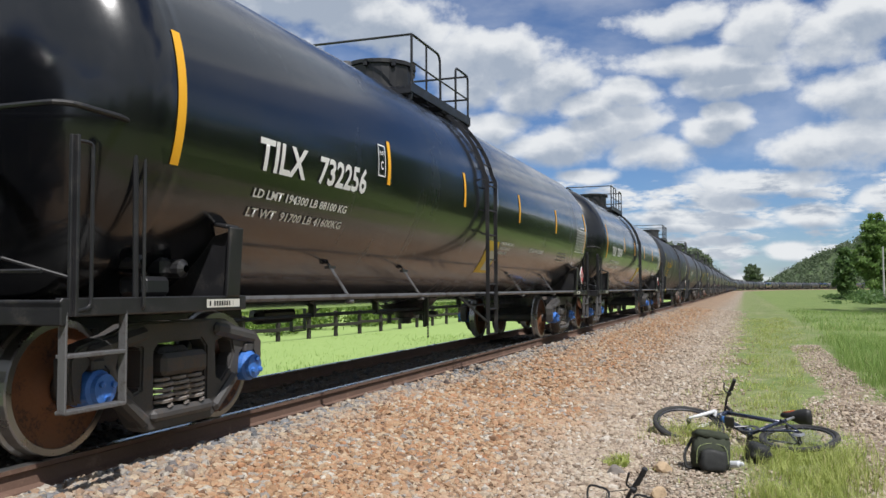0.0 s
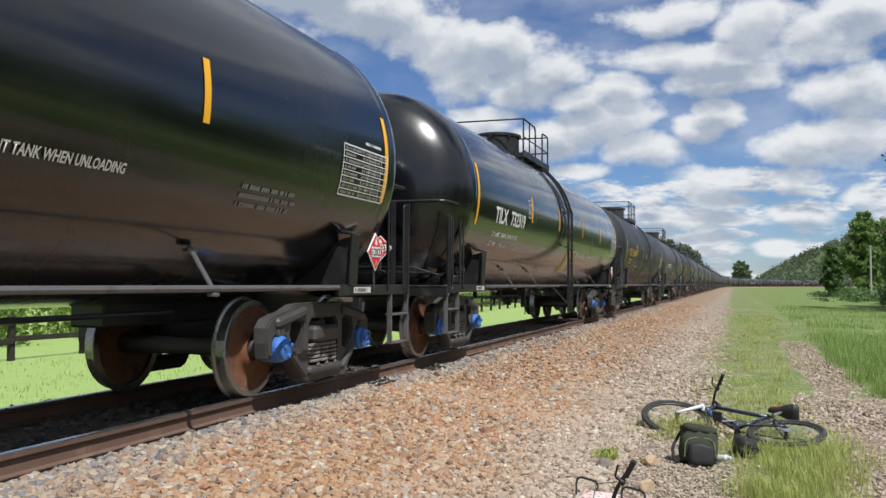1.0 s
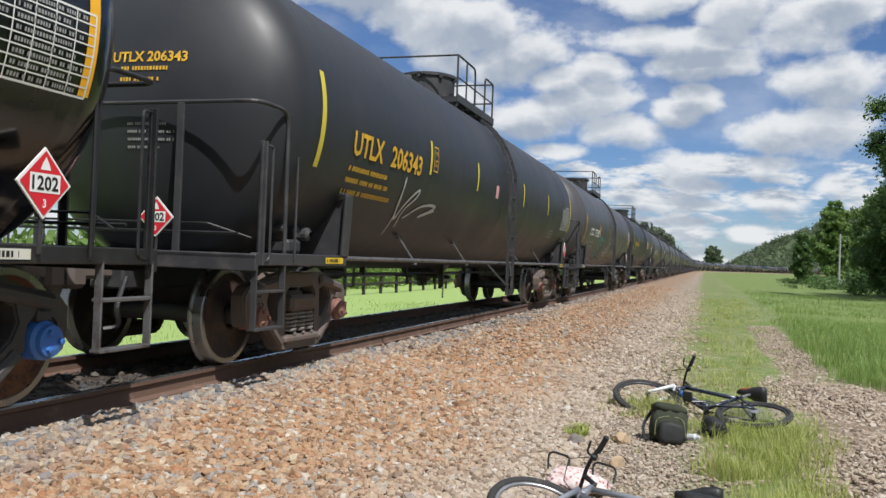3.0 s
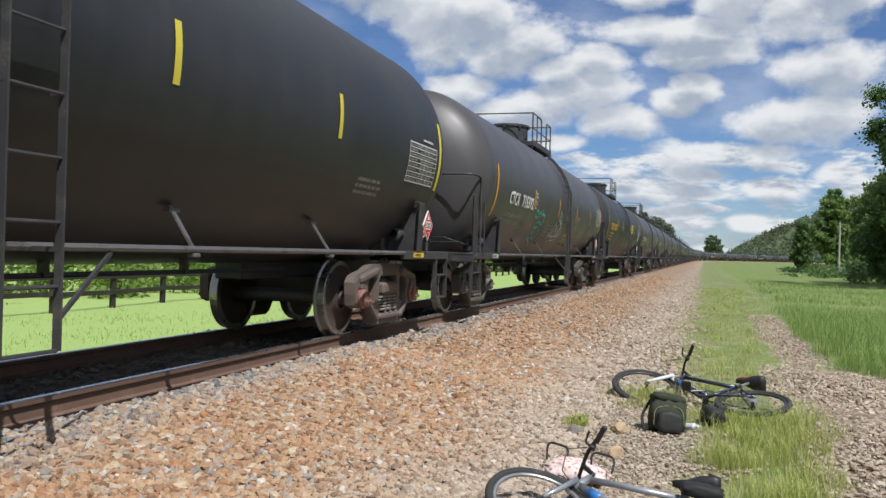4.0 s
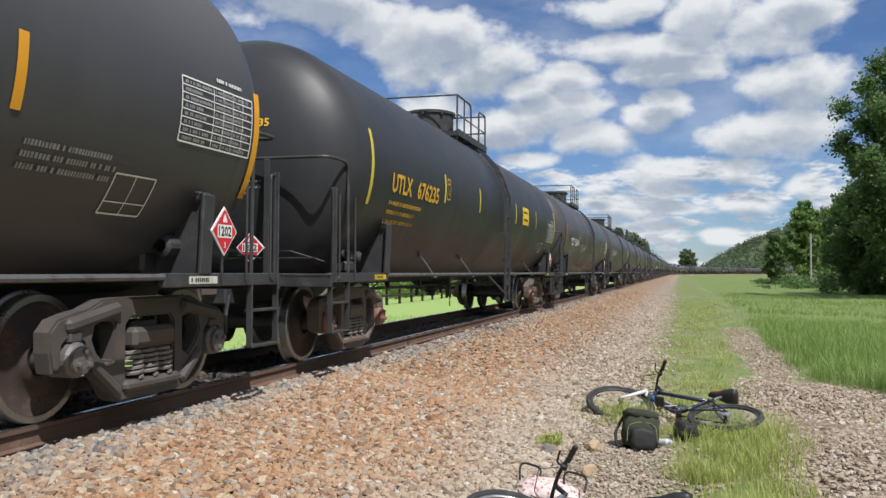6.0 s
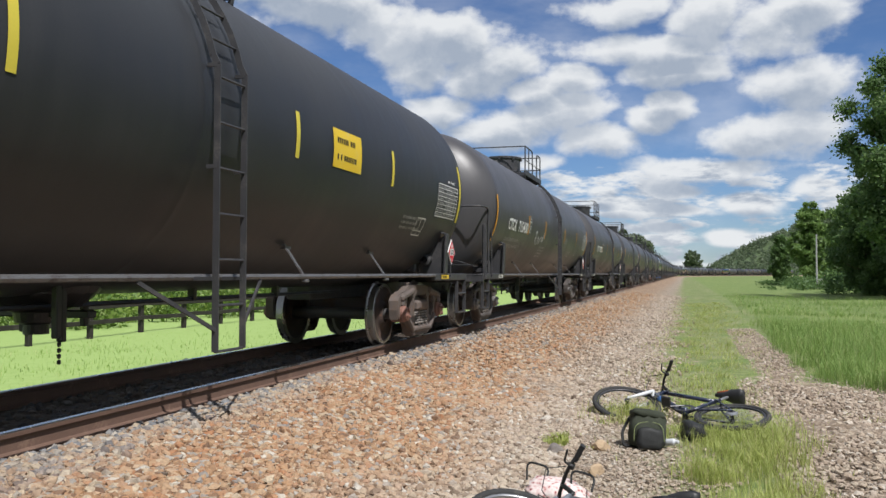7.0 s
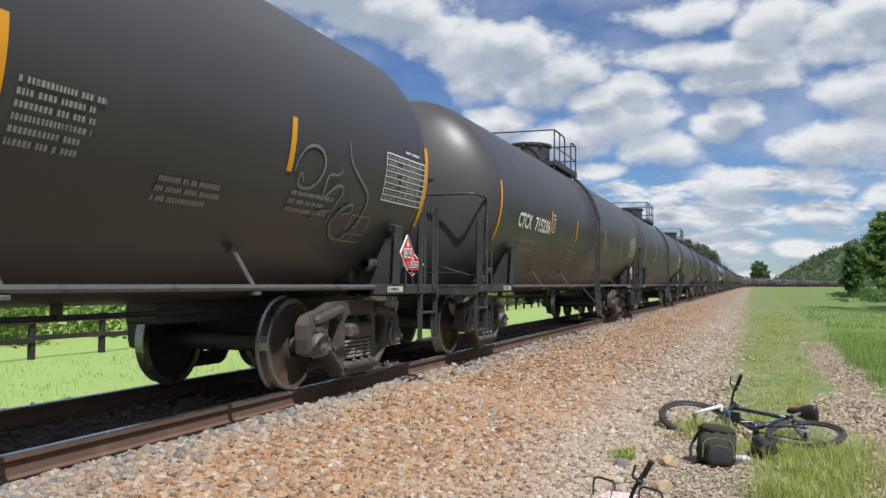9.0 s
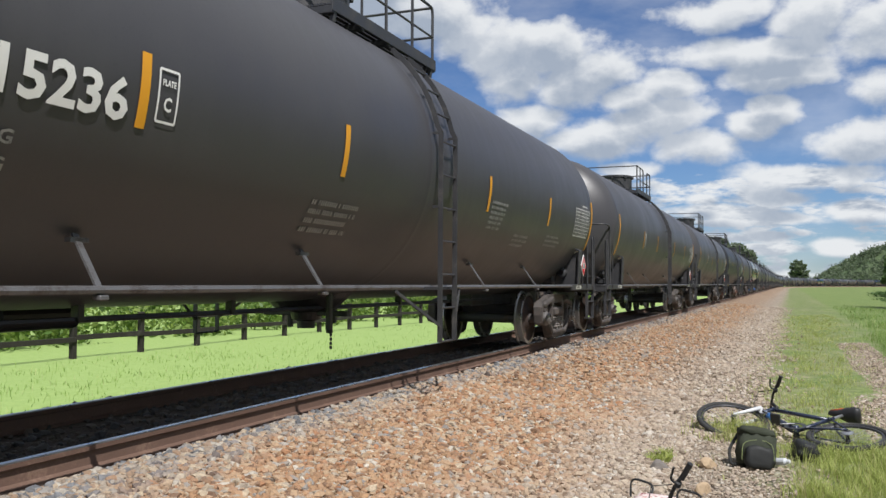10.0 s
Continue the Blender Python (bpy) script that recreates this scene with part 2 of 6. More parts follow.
PAINT = {
    "gloss": tank_paint("tank_paint_gloss_black", (0.0035, 0.0040, 0.0056), 0.17, (0.0072, 0.0073, 0.0080), 0.3, 0.60, 0.5),
    "satin": tank_paint("tank_paint_dusty_black", (0.027, 0.029, 0.034), 0.40, (0.043, 0.044, 0.048), 0.3, 0.0, 0.33),
    "matte": tank_paint("tank_paint_dull_grey", (0.056, 0.054, 0.059), 0.37, (0.069, 0.067, 0.071), 0.25, 0.0, 0.48),
}
M = {
    "black_steel": plain("black_steel", (0.016, 0.016, 0.018), 0.42, 0.0, 0.35, 5, 60, (0.05, 0.045, 0.04), 0.35),
    "grey_steel": plain("dusty_steel", (0.042, 0.042, 0.046), 0.5, 0.0, 0.35, 5, 60, (0.080, 0.074, 0.070), 0.4),
    "edge_steel": plain("worn_edge_steel", (0.13, 0.13, 0.135), 0.45, 0.2, 0.3, 6, 80, (0.06, 0.05, 0.045), 0.5),
    "truck_iron": plain("cast_truck_iron", (0.125, 0.102, 0.092), 0.75, 0.0, 0.45, 4, 50, (0.13, 0.085, 0.06), 0.55, 0.4),
    "truck_grey": plain("dull_truck_iron", (0.075, 0.066, 0.062), 0.7, 0.0, 0.45, 4, 50, (0.10, 0.075, 0.06), 0.5, 0.4),
    "truck_dark": plain("dark_truck_iron", (0.055, 0.053, 0.053), 0.6, 0.0, 0.4, 4, 50, (0.09, 0.065, 0.05), 0.45, 0.4),
    "spring": plain("spring_steel", (0.21, 0.19, 0.175), 0.6, 0.0, 0.3, 8, 60, (0.16, 0.10, 0.06), 0.4),
    "rust_wheel": plain("rusty_wheel_plate", (0.20, 0.085, 0.040), 0.8, 0.0, 0.45, 5, 40, (0.06, 0.035, 0.03), 0.5, 0.3),
    "dark_wheel": plain("dark_wheel_plate", (0.055, 0.040, 0.035), 0.7, 0.0, 0.45, 5, 40, (0.13, 0.07, 0.045), 0.45, 0.3),
    "tread": plain("polished_tread", (0.30, 0.29, 0.28), 0.33, 0.9, 0.2, 6, 60, (0.12, 0.09, 0.07), 0.2, 0.05),
    "blue_cap": plain("blue_bearing_paint", (0.05, 0.17, 0.52), 0.45, 0.0, 0.3, 12, 60, (0.12, 0.10, 0.09), 0.35),
    "grey_cap": plain("bearing_cap_steel", (0.16, 0.15, 0.145), 0.5, 0.3, 0.3, 12, 60, (0.10, 0.07, 0.05), 0.4),
    "rust_cap": plain("bearing_cap_rust", (0.22, 0.11, 0.085), 0.65, 0.0, 0.3, 12, 60, (0.10, 0.07, 0.05), 0.4),
    "stripe_amber": plain("amber_reflective_tape", (0.86, 0.43, 0.02), 0.5, 0.0, 0.10, 5, 80, (0.55, 0.33, 0.05), 0.1, 0.02),
    "stripe_orange": plain("orange_reflective_tape", (0.72, 0.33, 0.02), 0.5, 0.0, 0.12, 5, 80, (0.45, 0.24, 0.05), 0.15, 0.02),
    "stripe_lemon": plain("faded_yellow_tape", (0.62, 0.52, 0.06), 0.5, 0.0, 0.15, 5, 80, (0.35, 0.30, 0.08), 0.2, 0.02),
    "white_paint": plain("white_lettering", (0.74, 0.74, 0.72), 0.6, 0.0, 0.10, 8, 70, (0.35, 0.35, 0.34), 0.15, 0.0),
    "grey_paint": plain("faded_lettering", (0.30, 0.30, 0.295), 0.6, 0.0, 0.25, 8, 70, (0.12, 0.12, 0.12), 0.4, 0.0),
    "yellow_paint": plain("yellow_lettering", (0.68, 0.40, 0.03), 0.6, 0.0, 0.2, 8, 70, (0.25, 0.16, 0.03), 0.35, 0.0),
    "panel_yellow": plain("yellow_notice_panel", (0.75, 0.52, 0.03), 0.5, 0.0, 0.1, 5, 60, (0.6, 0.55, 0.35), 0.3, 0.0),
    "panel_white": plain("white_notice_panel", (0.62, 0.61, 0.55), 0.5, 0.0, 0.1, 5, 60, (0.55, 0.5, 0.2), 0.3, 0.0),
    "pink_tag": plain("pink_tag", (0.62, 0.33, 0.35), 0.6, 0.0, 0.1),
    "placard_red": plain("placard_red", (0.62, 0.02, 0.035), 0.45, 0.0, 0.08, 9, 60, None, 0, 0.0),
    "placard_white": plain("placard_white", (0.80, 0.80, 0.79), 0.45, 0.0, 0.04, 9, 60, None, 0, 0.0),
    "ink": plain("black_ink", (0.012, 0.012, 0.012), 0.6, 0.0, 0.1, 9, 60, None, 0, 0.0),
    "spray_white": plain("white_spray_paint", (0.52, 0.52, 0.52), 0.7, 0.0, 0.25, 6, 50, (0.15, 0.15, 0.15), 0.35, 0.0),
    "spray_teal": plain("teal_spray_paint", (0.10, 0.42, 0.42), 0.7, 0.0, 0.25, 6, 50, (0.06, 0.12, 0.12), 0.3, 0.0),
    "spray_pale": plain("pale_olive_spray_paint", (0.40, 0.40, 0.28), 0.7, 0.0, 0.3, 6, 50, (0.12, 0.12, 0.09), 0.35, 0.0),
    "spray_grey": plain("grey_spray_paint", (0.20, 0.20, 0.195), 0.7, 0.0, 0.3, 6, 50, (0.07, 0.07, 0.07), 0.45, 0.0),
    "spray_olive": plain("olive_spray_paint", (0.26, 0.27, 0.10), 0.7, 0.0, 0.3, 6, 50, (0.07, 0.07, 0.05), 0.45, 0.0),
    "rail_side": plain("rusty_rail", (0.135, 0.080, 0.058), 0.85, 0.0, 0.3, 3, 40, (0.22, 0.14, 0.10), 0.4, 0.3),
    "rail_head": plain("polished_rail_head", (0.50, 0.49, 0.48), 0.28, 0.95, 0.15, 2, 50, (0.25, 0.22, 0.20), 0.2, 0.03),
    "tie_wood": plain("creosoted_tie", (0.055, 0.042, 0.034), 0.9, 0.0, 0.4, 3, 40, (0.12, 0.10, 0.085), 0.5, 0.6),
    "fence_wood": plain("dark_fence_wood", (0.022, 0.018, 0.015), 0.85, 0.0, 0.4, 3, 40, (0.05, 0.045, 0.04), 0.4, 0.5),
    "pole_grey": plain("weathered_pole", (0.33, 0.33, 0.32), 0.8, 0.0, 0.2),
    "bark": plain("bark", (0.11, 0.085, 0.065), 0.95, 0.0, 0.4, 3, 25, (0.05, 0.04, 0.03), 0.5, 0.8),
    "tyre": plain("bicycle_tyre_rubber", (0.030, 0.030, 0.030), 0.85, 0.0, 0.3, 9, 90, (0.12, 0.11, 0.095), 0.35, 0.5),
    "rim_alloy": plain("alloy_rim", (0.42, 0.42, 0.43), 0.35, 0.8, 0.15),
    "rim_dark": plain("dark_rim", (0.05, 0.05, 0.055), 0.4, 0.4, 0.15),
    "frame_dark": plain("dark_blue_frame_paint", (0.020, 0.026, 0.050), 0.28, 0.1, 0.3, 5, 60, None, 0, 0.0, 0.5),
    "frame_silver": plain("silver_frame_paint", (0.33, 0.35, 0.38), 0.33, 0.5, 0.12, 5, 60, None, 0, 0.0, 0.4),
    "frame_blue": plain("blue_band_paint", (0.03, 0.16, 0.45), 0.35),
    "frame_white": plain("white_frame_paint", (0.65, 0.66, 0.68), 0.35),
    "bike_black": plain("black_plastic", (0.018, 0.018, 0.019), 0.5, 0.0, 0.3),
    "orange_rubber": plain("orange_rubber", (0.45, 0.10, 0.03), 0.6),
    "bag_olive": plain("dark_olive_canvas", (0.030, 0.036, 0.022), 0.85, 0.0, 0.35, 8, 120, (0.06, 0.065, 0.05), 0.35, 0.5),
    "bag_black": plain("black_nylon", (0.012, 0.013, 0.013), 0.7, 0.0, 0.35, 8, 120, None, 0, 0.4),
    "bag_trim": plain("pale_green_piping", (0.20, 0.24, 0.10), 0.7),
    "bottle": plain("cloudy_plastic", (0.55, 0.57, 0.60), 0.35),
}


def cloth_print():
    mat, n, b = material("pink_printed_cloth")
    co = n.add("ShaderNodeTexCoord").outputs["Object"]
    v = n.add("ShaderNodeTexVoronoi", ins={"Vector": co, "Scale": 34.0})
    w = n.noise(co, 24.0, 3.0).outputs[0]
    f = n.math("ADD", v.outputs["Distance"], n.math("MULTIPLY", w, 0.5))
    c = n.ramp(f, [(0.34, (0.16, 0.03, 0.04)), (0.46, (0.48, 0.22, 0.20)), (0.58, (0.60, 0.42, 0.40)), (0.90, (0.68, 0.60, 0.57))])
    n.put(b.inputs["Base Color"], c)
    b.inputs["Roughness"].default_value = 0.85
    bump(n, b, n.noise(co, 20.0, 4.0).outputs[0], 0.6, 0.02)
    return mat


M["cloth_print"] = cloth_print()


def stone_material(name):
    """Crushed rock: blue-grey by the rail, rusty in the middle of the bed, tan on the service track."""
    mat, n, b = material(name)
    geo = n.add("ShaderNodeNewGeometry")
    pos = geo.outputs["Position"]
    r = geo.outputs["Random Per Island"]
    across = n.add("ShaderNodeSeparateXYZ", ins={0: pos}).outputs[0]
    x = n.math("ADD", across, n.math("MULTIPLY", n.math("SUBTRACT", n.noise(pos, 0.7, 3.0).outputs[0], 0.5), 1.6))
    grey = n.ramp(r, [(0.0, (0.10, 0.105, 0.115)), (0.22, (0.22, 0.23, 0.245)), (0.42, (0.33, 0.29, 0.24)), (0.62, (0.32, 0.21, 0.135)), (0.78, (0.43, 0.34, 0.24)), (0.9, (0.46, 0.42, 0.36)), (1.0, (0.20, 0.16, 0.13))])
    rust = n.ramp(r, [(0.0, (0.16, 0.09, 0.055)), (0.2, (0.38, 0.22, 0.115)), (0.45, (0.43, 0.30, 0.185)), (0.62, (0.36, 0.165, 0.075)), (0.8, (0.50, 0.40, 0.28)), (0.93, (0.25, 0.23, 0.215)), (1.0, (0.60, 0.54, 0.45))])
    tan = n.ramp(r, [(0.0, (0.20, 0.15, 0.11)), (0.3, (0.40, 0.32, 0.24)), (0.6, (0.48, 0.41, 0.32)), (0.8, (0.35, 0.27, 0.21)), (1.0, (0.56, 0.51, 0.44))])
    c = n.mix(n.smooth(x, -3.95, -3.45), grey, rust)
    c = n.mix(n.smooth(x, -2.4, -1.2), c, tan)
    c = n.mix(n.smooth(x, 0.7, 1.1, 0.0, 0.3), c, n.ramp(r, [(0.0, (0.12, 0.085, 0.06)), (0.4, (0.30, 0.215, 0.15)), (0.75, (0.38, 0.30, 0.225)), (1.0, (0.52, 0.45, 0.37))]))
    c = n.mix(n.smooth(n.noise(pos, 60.0, 3.0).outputs[0], 0.3, 0.75, 0.0, 0.40), c, (0.10, 0.08, 0.065, 1))
    c = n.mix(n.smooth(across, -4.42, -4.62, 0.0, 0.80), c, (0.030, 0.027, 0.025, 1))  # shade under the train, put into the stone colour
    n.put(b.inputs["Base Color"], c)
    b.inputs["Roughness"].default_value = 0.85
    bump(n, b, n.noise(pos, 90.0, 3.0).outputs[0], 0.5, 0.006)
    return mat


def leaf_material(name, dark, light, dry=None):
    mat, n, b = material(name)
    geo = n.add("ShaderNodeNewGeometry")
    r = geo.outputs["Random Per Island"]
    c = n.mix(r, (*dark, 1), (*light, 1))
    big = n.noise(geo.outputs["Position"], 0.35, 3.0).outputs[0]
    c = n.mix(n.smooth(big, 0.35, 0.7, 0.0, 0.5), c, (*dark, 1))
    if dry:
        c = n.mix(n.smooth(r, 0.86, 0.95), c, (*dry, 1))
    n.put(b.inputs["Base Color"], c)
    b.inputs["Roughness"].default_value = 0.55
    t = n.add("ShaderNodeBsdfTranslucent", ins={0: c})
    s = n.add("ShaderNodeMixShader", ins={0: 0.45, 1: b.outputs[0], 2: t.outputs[0]})
    out = [k for k in n.tree.nodes if k.type == "OUTPUT_MATERIAL"][0]
    n.put(out.inputs[0], s.outputs[0])
    return mat


M["stone"] = stone_material("crushed_rock")
M["grass"] = leaf_material("grass_blades", (0.27, 0.33, 0.075), (0.60, 0.64, 0.22), (0.52, 0.46, 0.24))
M["tall_grass"] = leaf_material("tall_grass_blades", (0.16, 0.27, 0.06), (0.32, 0.44, 0.125), (0.44, 0.46, 0.21))
M["meadow"] = leaf_material("meadow_blades", (0.24, 0.37, 0.085), (0.36, 0.50, 0.14), (0.50, 0.54, 0.25))
M["leaf"] = leaf_material("tree_leaves", (0.075, 0.145, 0.045), (0.165, 0.255, 0.080))
M["leaf_light"] = leaf_material("pale_tree_leaves", (0.12, 0.21, 0.055), (0.22, 0.32, 0.09))
# far foliage paler and greyer: distance haze mixed into the leaf colour
M["leaf_hazy"] = leaf_material("hazed_far_leaves", (0.105, 0.145, 0.080), (0.165, 0.205, 0.120))
M["bush"] = leaf_material("bush_leaves", (0.09, 0.17, 0.030), (0.26, 0.34, 0.075))

BEND_FROM, BEND, BEND_LONG = 325.0, 1 / 720.0, 300.0


def ground_material():
    """Gravel bed and service track between two meadows; the bed follows the track's bend."""
    mat, n, b = material("ground_gravel_and_grass")
    geo = n.add("ShaderNodeNewGeometry")
    pos = geo.outputs["Position"]
    sep = n.add("ShaderNodeSeparateXYZ", ins={0: pos})
    x, y = sep.outputs[0], sep.outputs[1]
    far = n.math("MAXIMUM", n.math("SUBTRACT", y, BEND_FROM), 0.0)
    arc = n.math("MINIMUM", far, BEND_LONG)
    side = n.math("SUBTRACT", n.math("MULTIPLY", arc, far), n.math("MULTIPLY", n.math("MULTIPLY", arc, arc), 0.5))
    x = n.math("SUBTRACT", x, n.math("MULTIPLY", side, BEND))
    wob = n.math("SUBTRACT", n.noise(pos, 0.45, 5.0, 0.6).outputs[0], 0.5)
    fine = n.math("SUBTRACT", n.noise(pos, 2.6, 5.0, 0.65).outputs[0], 0.5)
    xe = n.math("ADD", x, n.math("ADD", n.math("MULTIPLY", wob, 1.6), n.math("MULTIPLY", fine, 1.1)))
    cell = n.add("ShaderNodeTexVoronoi", ins={"Vector": pos, "Scale": 24.0})
    hue = n.add("ShaderNodeSeparateColor", ins={0: cell.outputs["Color"]}).outputs[0]
    rust = n.ramp(hue, [(0.0, (0.19, 0.12, 0.085)), (0.3, (0.38, 0.25, 0.16)), (0.6, (0.44, 0.33, 0.235)), (0.8, (0.33, 0.20, 0.12)), (1.0, (0.50, 0.44, 0.36))])
    tan = n.ramp(hue, [(0.0, (0.21, 0.165, 0.125)), (0.4, (0.40, 0.325, 0.25)), (0.75, (0.46, 0.39, 0.31)), (1.0, (0.53, 0.48, 0.41))])
    gravel = n.mix(n.smooth(xe, -2.5, -1.0), rust, tan)
    gap = n.smooth(cell.outputs["Distance"], 0.2, 0.65, 0.0, 0.5)
    blot = n.noise(pos, 1.1, 6.0, 0.7).outputs[0]
    gravel = n.mix(n.smooth(blot, 0.42, 0.70, 0.0, 0.40), gravel, (0.30, 0.21, 0.145, 1))
    gravel = n.mix(gap, gravel, (0.10, 0.08, 0.062, 1))
    bed = n.smooth(n.math("ADD", x, n.math("MULTIPLY", fine, 0.3)), -4.0, -3.75, 1.0, 0.0)
    dust = n.math("MULTIPLY", bed, n.smooth(x, -6.6, -6.3))
    gravel = n.mix(n.math("MULTIPLY", dust, 0.4), gravel, (0.17, 0.115, 0.085, 1))
    # the train's shade over bed and far slope, painted into the gravel colour
    train_shade = n.math("MULTIPLY", n.smooth(x, -4.42, -4.60), n.smooth(x, -7.4, -7.0))
    gravel = n.mix(n.math("MULTIPLY", train_shade, 0.82), gravel, (0.030, 0.027, 0.025, 1))
    g1 = n.noise(n.vec("MULTIPLY", pos, (0.5, 1.6, 1.0)), 0.10, 5.0, 0.6).outputs[0]
    g2 = n.noise(pos, 5.0, 6.0, 0.75).outputs[0]
    g3 = n.noise(pos, 0.8, 4.0, 0.6).outputs[0]
    grass = n.mix(n.smooth(g2, 0.25, 0.75), (0.075, 0.120, 0.035, 1), (0.235, 0.285, 0.095, 1))
    grass = n.mix(n.smooth(g1, 0.40, 0.62, 0.0, 0.55), grass, (0.105, 0.165, 0.050, 1))
    grass = n.mix(n.smooth(g3, 0.5, 0.75, 0.0, 0.6), grass, (0.290, 0.320, 0.130, 1))
    meadow = n.mix(n.smooth(g2, 0.2, 0.8), (0.240, 0.345, 0.100, 1), (0.320, 0.430, 0.148, 1))
    grass = n.mix(n.smooth(x, -7.2, -8.2), grass, meadow)
    # stony patch with thin grass beside the green strip
    patch = n.math("MULTIPLY", n.smooth(xe, 0.75, 1.05), n.smooth(xe, 2.6, 2.1))
    patch = n.math("MULTIPLY", patch, n.smooth(n.math("ADD", y, n.math("MULTIPLY", wob, 3.0)), 13.5, 11.5))
    path = n.math("MULTIPLY", n.smooth(xe, 1.15, 1.35), n.smooth(xe, 1.75, 1.55))
    path = n.math("MULTIPLY", path, n.smooth(n.math("ADD", y, n.math("MULTIPLY", wob, 8.0)), 24.0, 18.0))
    patch = n.math("MAXIMUM", patch, path)
    ragged = n.math("ADD", xe, n.math("MULTIPLY", n.math("SUBTRACT", g2, 0.5), 1.2))
    edge = n.smooth(n.math("ADD", ragged, n.smooth(y, 7.5, 10.0, 0.0, 0.32)), -0.6, 0.35)
    thin = n.smooth(n.math("ADD", g3, n.math("MULTIPLY", g2, 0.5)), 0.62, 0.85, 1.0, 0.70)
    edge = n.math("MULTIPLY", edge, n.math("MAXIMUM", thin, n.smooth(x, 1.6, 2.6)))
    wide = n.math("MULTIPLY", edge, n.math("SUBTRACT", 1.0, patch))
    wide = n.math("MAXIMUM", wide, n.smooth(xe, -6.9, -7.3))
    soil = n.mix(n.smooth(fine, -0.1, 0.2), (0.24, 0.18, 0.125, 1), tan)
    gravel = n.mix(patch, gravel, n.mix(gap, soil, (0.12, 0.09, 0.07, 1)))
    c = n.mix(wide, gravel, grass)
    n.put(b.inputs["Base Color"], c)
    b.inputs["Roughness"].default_value = 0.92
    b.inputs["Specular IOR Level"].default_value = 0.2
    h = n.math("SUBTRACT", 1.0, cell.outputs["Distance"])
    h = n.math("MULTIPLY", h, n.math("SUBTRACT", 1.0, wide))
    h = n.math("ADD", h, n.math("MULTIPLY", n.noise(pos, 14.0, 4.0).outputs[0], wide))
    bump(n, b, h, 0.7, 0.03)
    return mat


M["ground"] = ground_material()


# ---- mesh helpers ----
def part(name, bm, mat, parent=None, label="", smooth=False):
    """Links a bmesh as one mesh object, under a thing or a part."""
    me = bpy.data.meshes.new(name)
    bm.normal_update()
    bm.to_mesh(me)
    bm.free()
    me.materials.append(mat)
    if smooth:
        me.polygons.foreach_set("use_smooth", [True] * len(me.polygons))
    ob = new(name, me)
    ob.parent = parent
    if label:
        ob["label"] = label
    return ob


def raw(name, verts, faces, mat, parent=None, label="", smooth=False):
    me = bpy.data.meshes.new(name)
    me.from_pydata([tuple(v) for v in verts], [], [tuple(f) for f in faces])
    me.materials.append(mat)
    if smooth:
        me.polygons.foreach_set("use_smooth", [True] * len(me.polygons))
    ob = new(name, me)
    ob.parent = parent
    if label:
        ob["label"] = label
    return ob


def tri_mesh(name, verts, tris, mat):
    """A mesh from numpy arrays, quick for large counts."""
    me = bpy.data.meshes.new(name)
    nv, nf = len(verts), len(tris)
    k = tris.shape[1]
    me.vertices.add(nv)
    me.vertices.foreach_set("co", verts.astype(np.float32).ravel())
    me.loops.add(nf * k)
    me.loops.foreach_set("vertex_index", tris.astype(np.int32).ravel())
    me.polygons.add(nf)
    me.polygons.foreach_set("loop_start", np.arange(0, nf * k, k, dtype=np.int32))
    me.update(calc_edges=True)
    me.shade_flat()
    me.materials.append(mat)
    return new(name, me)


def box(bm, lo, hi, bevel=0.0, m=None):
    """A box between two corners, its edges bevelled."""
    lo, hi = Vector(lo), Vector(hi)
    mat = Matrix.Translation((lo + hi) / 2) @ Matrix.Diagonal((*(hi - lo), 1))
    vs = bmesh.ops.create_cube(bm, size=1.0, matrix=mat)["verts"]
    if bevel:
        es = list({e for v in vs for e in v.link_edges})
        r = bmesh.ops.bevel(bm, geom=es, offset=bevel, segments=1, affect="EDGES")
        vs = list({v for f in r["faces"] for v in f.verts} | {v for v in vs if v.is_valid})
    if m is not None:
        bmesh.ops.transform(bm, matrix=m, verts=vs)
    return vs


def beam(bm, a, b, w, h, bevel=0.008, up=(0, 0, 1)):
    """A bar of width w and height h from a to b."""
    a, b = Vector(a), Vector(b)
    d = (b - a).normalized()
    side = d.cross(Vector(up))
    side = side.normalized() if side.length > 1e-4 else Vector((1, 0, 0))
    top = side.cross(d)
    m = Matrix((( *side, 0), (*d, 0), (*top, 0), (0, 0, 0, 1))).transposed()
    m.translation = (a + b) / 2
    n = (b - a).length
    box(bm, (-w / 2, -n / 2, -h / 2), (w / 2, n / 2, h / 2), bevel, m)


def tube(bm, pts, r, n=8, closed=False):
    """A pipe along a polyline."""
    pts = [Vector(p) for p in pts]
    rings = []
    ref = None
    for i, p in enumerate(pts):
        a = pts[i - 1] if (i or closed) else p
        b = pts[(i + 1) % len(pts)] if (i < len(pts) - 1 or closed) else p
        d = (b - a).normalized()
        if ref is None:
            ref = d.orthogonal().normalized()
        ref = (ref - d * ref.dot(d)).normalized()
        s = d.cross(ref)
        rad = r[i] if isinstance(r, (list, tuple)) else r
        rings.append([bm.verts.new(p + (ref * math.cos(t) + s * math.sin(t)) * rad) for t in (2 * math.pi * k / n for k in range(n))])
    pairs = list(zip(rings, rings[1:])) + ([(rings[-1], rings[0])] if closed else [])
    for u, v in pairs:
        for k in range(n):
            bm.faces.new((u[k], u[(k + 1) % n], v[(k + 1) % n], v[k]))
    if not closed:
        bm.faces.new(rings[0][::-1])
        bm.faces.new(rings[-1])


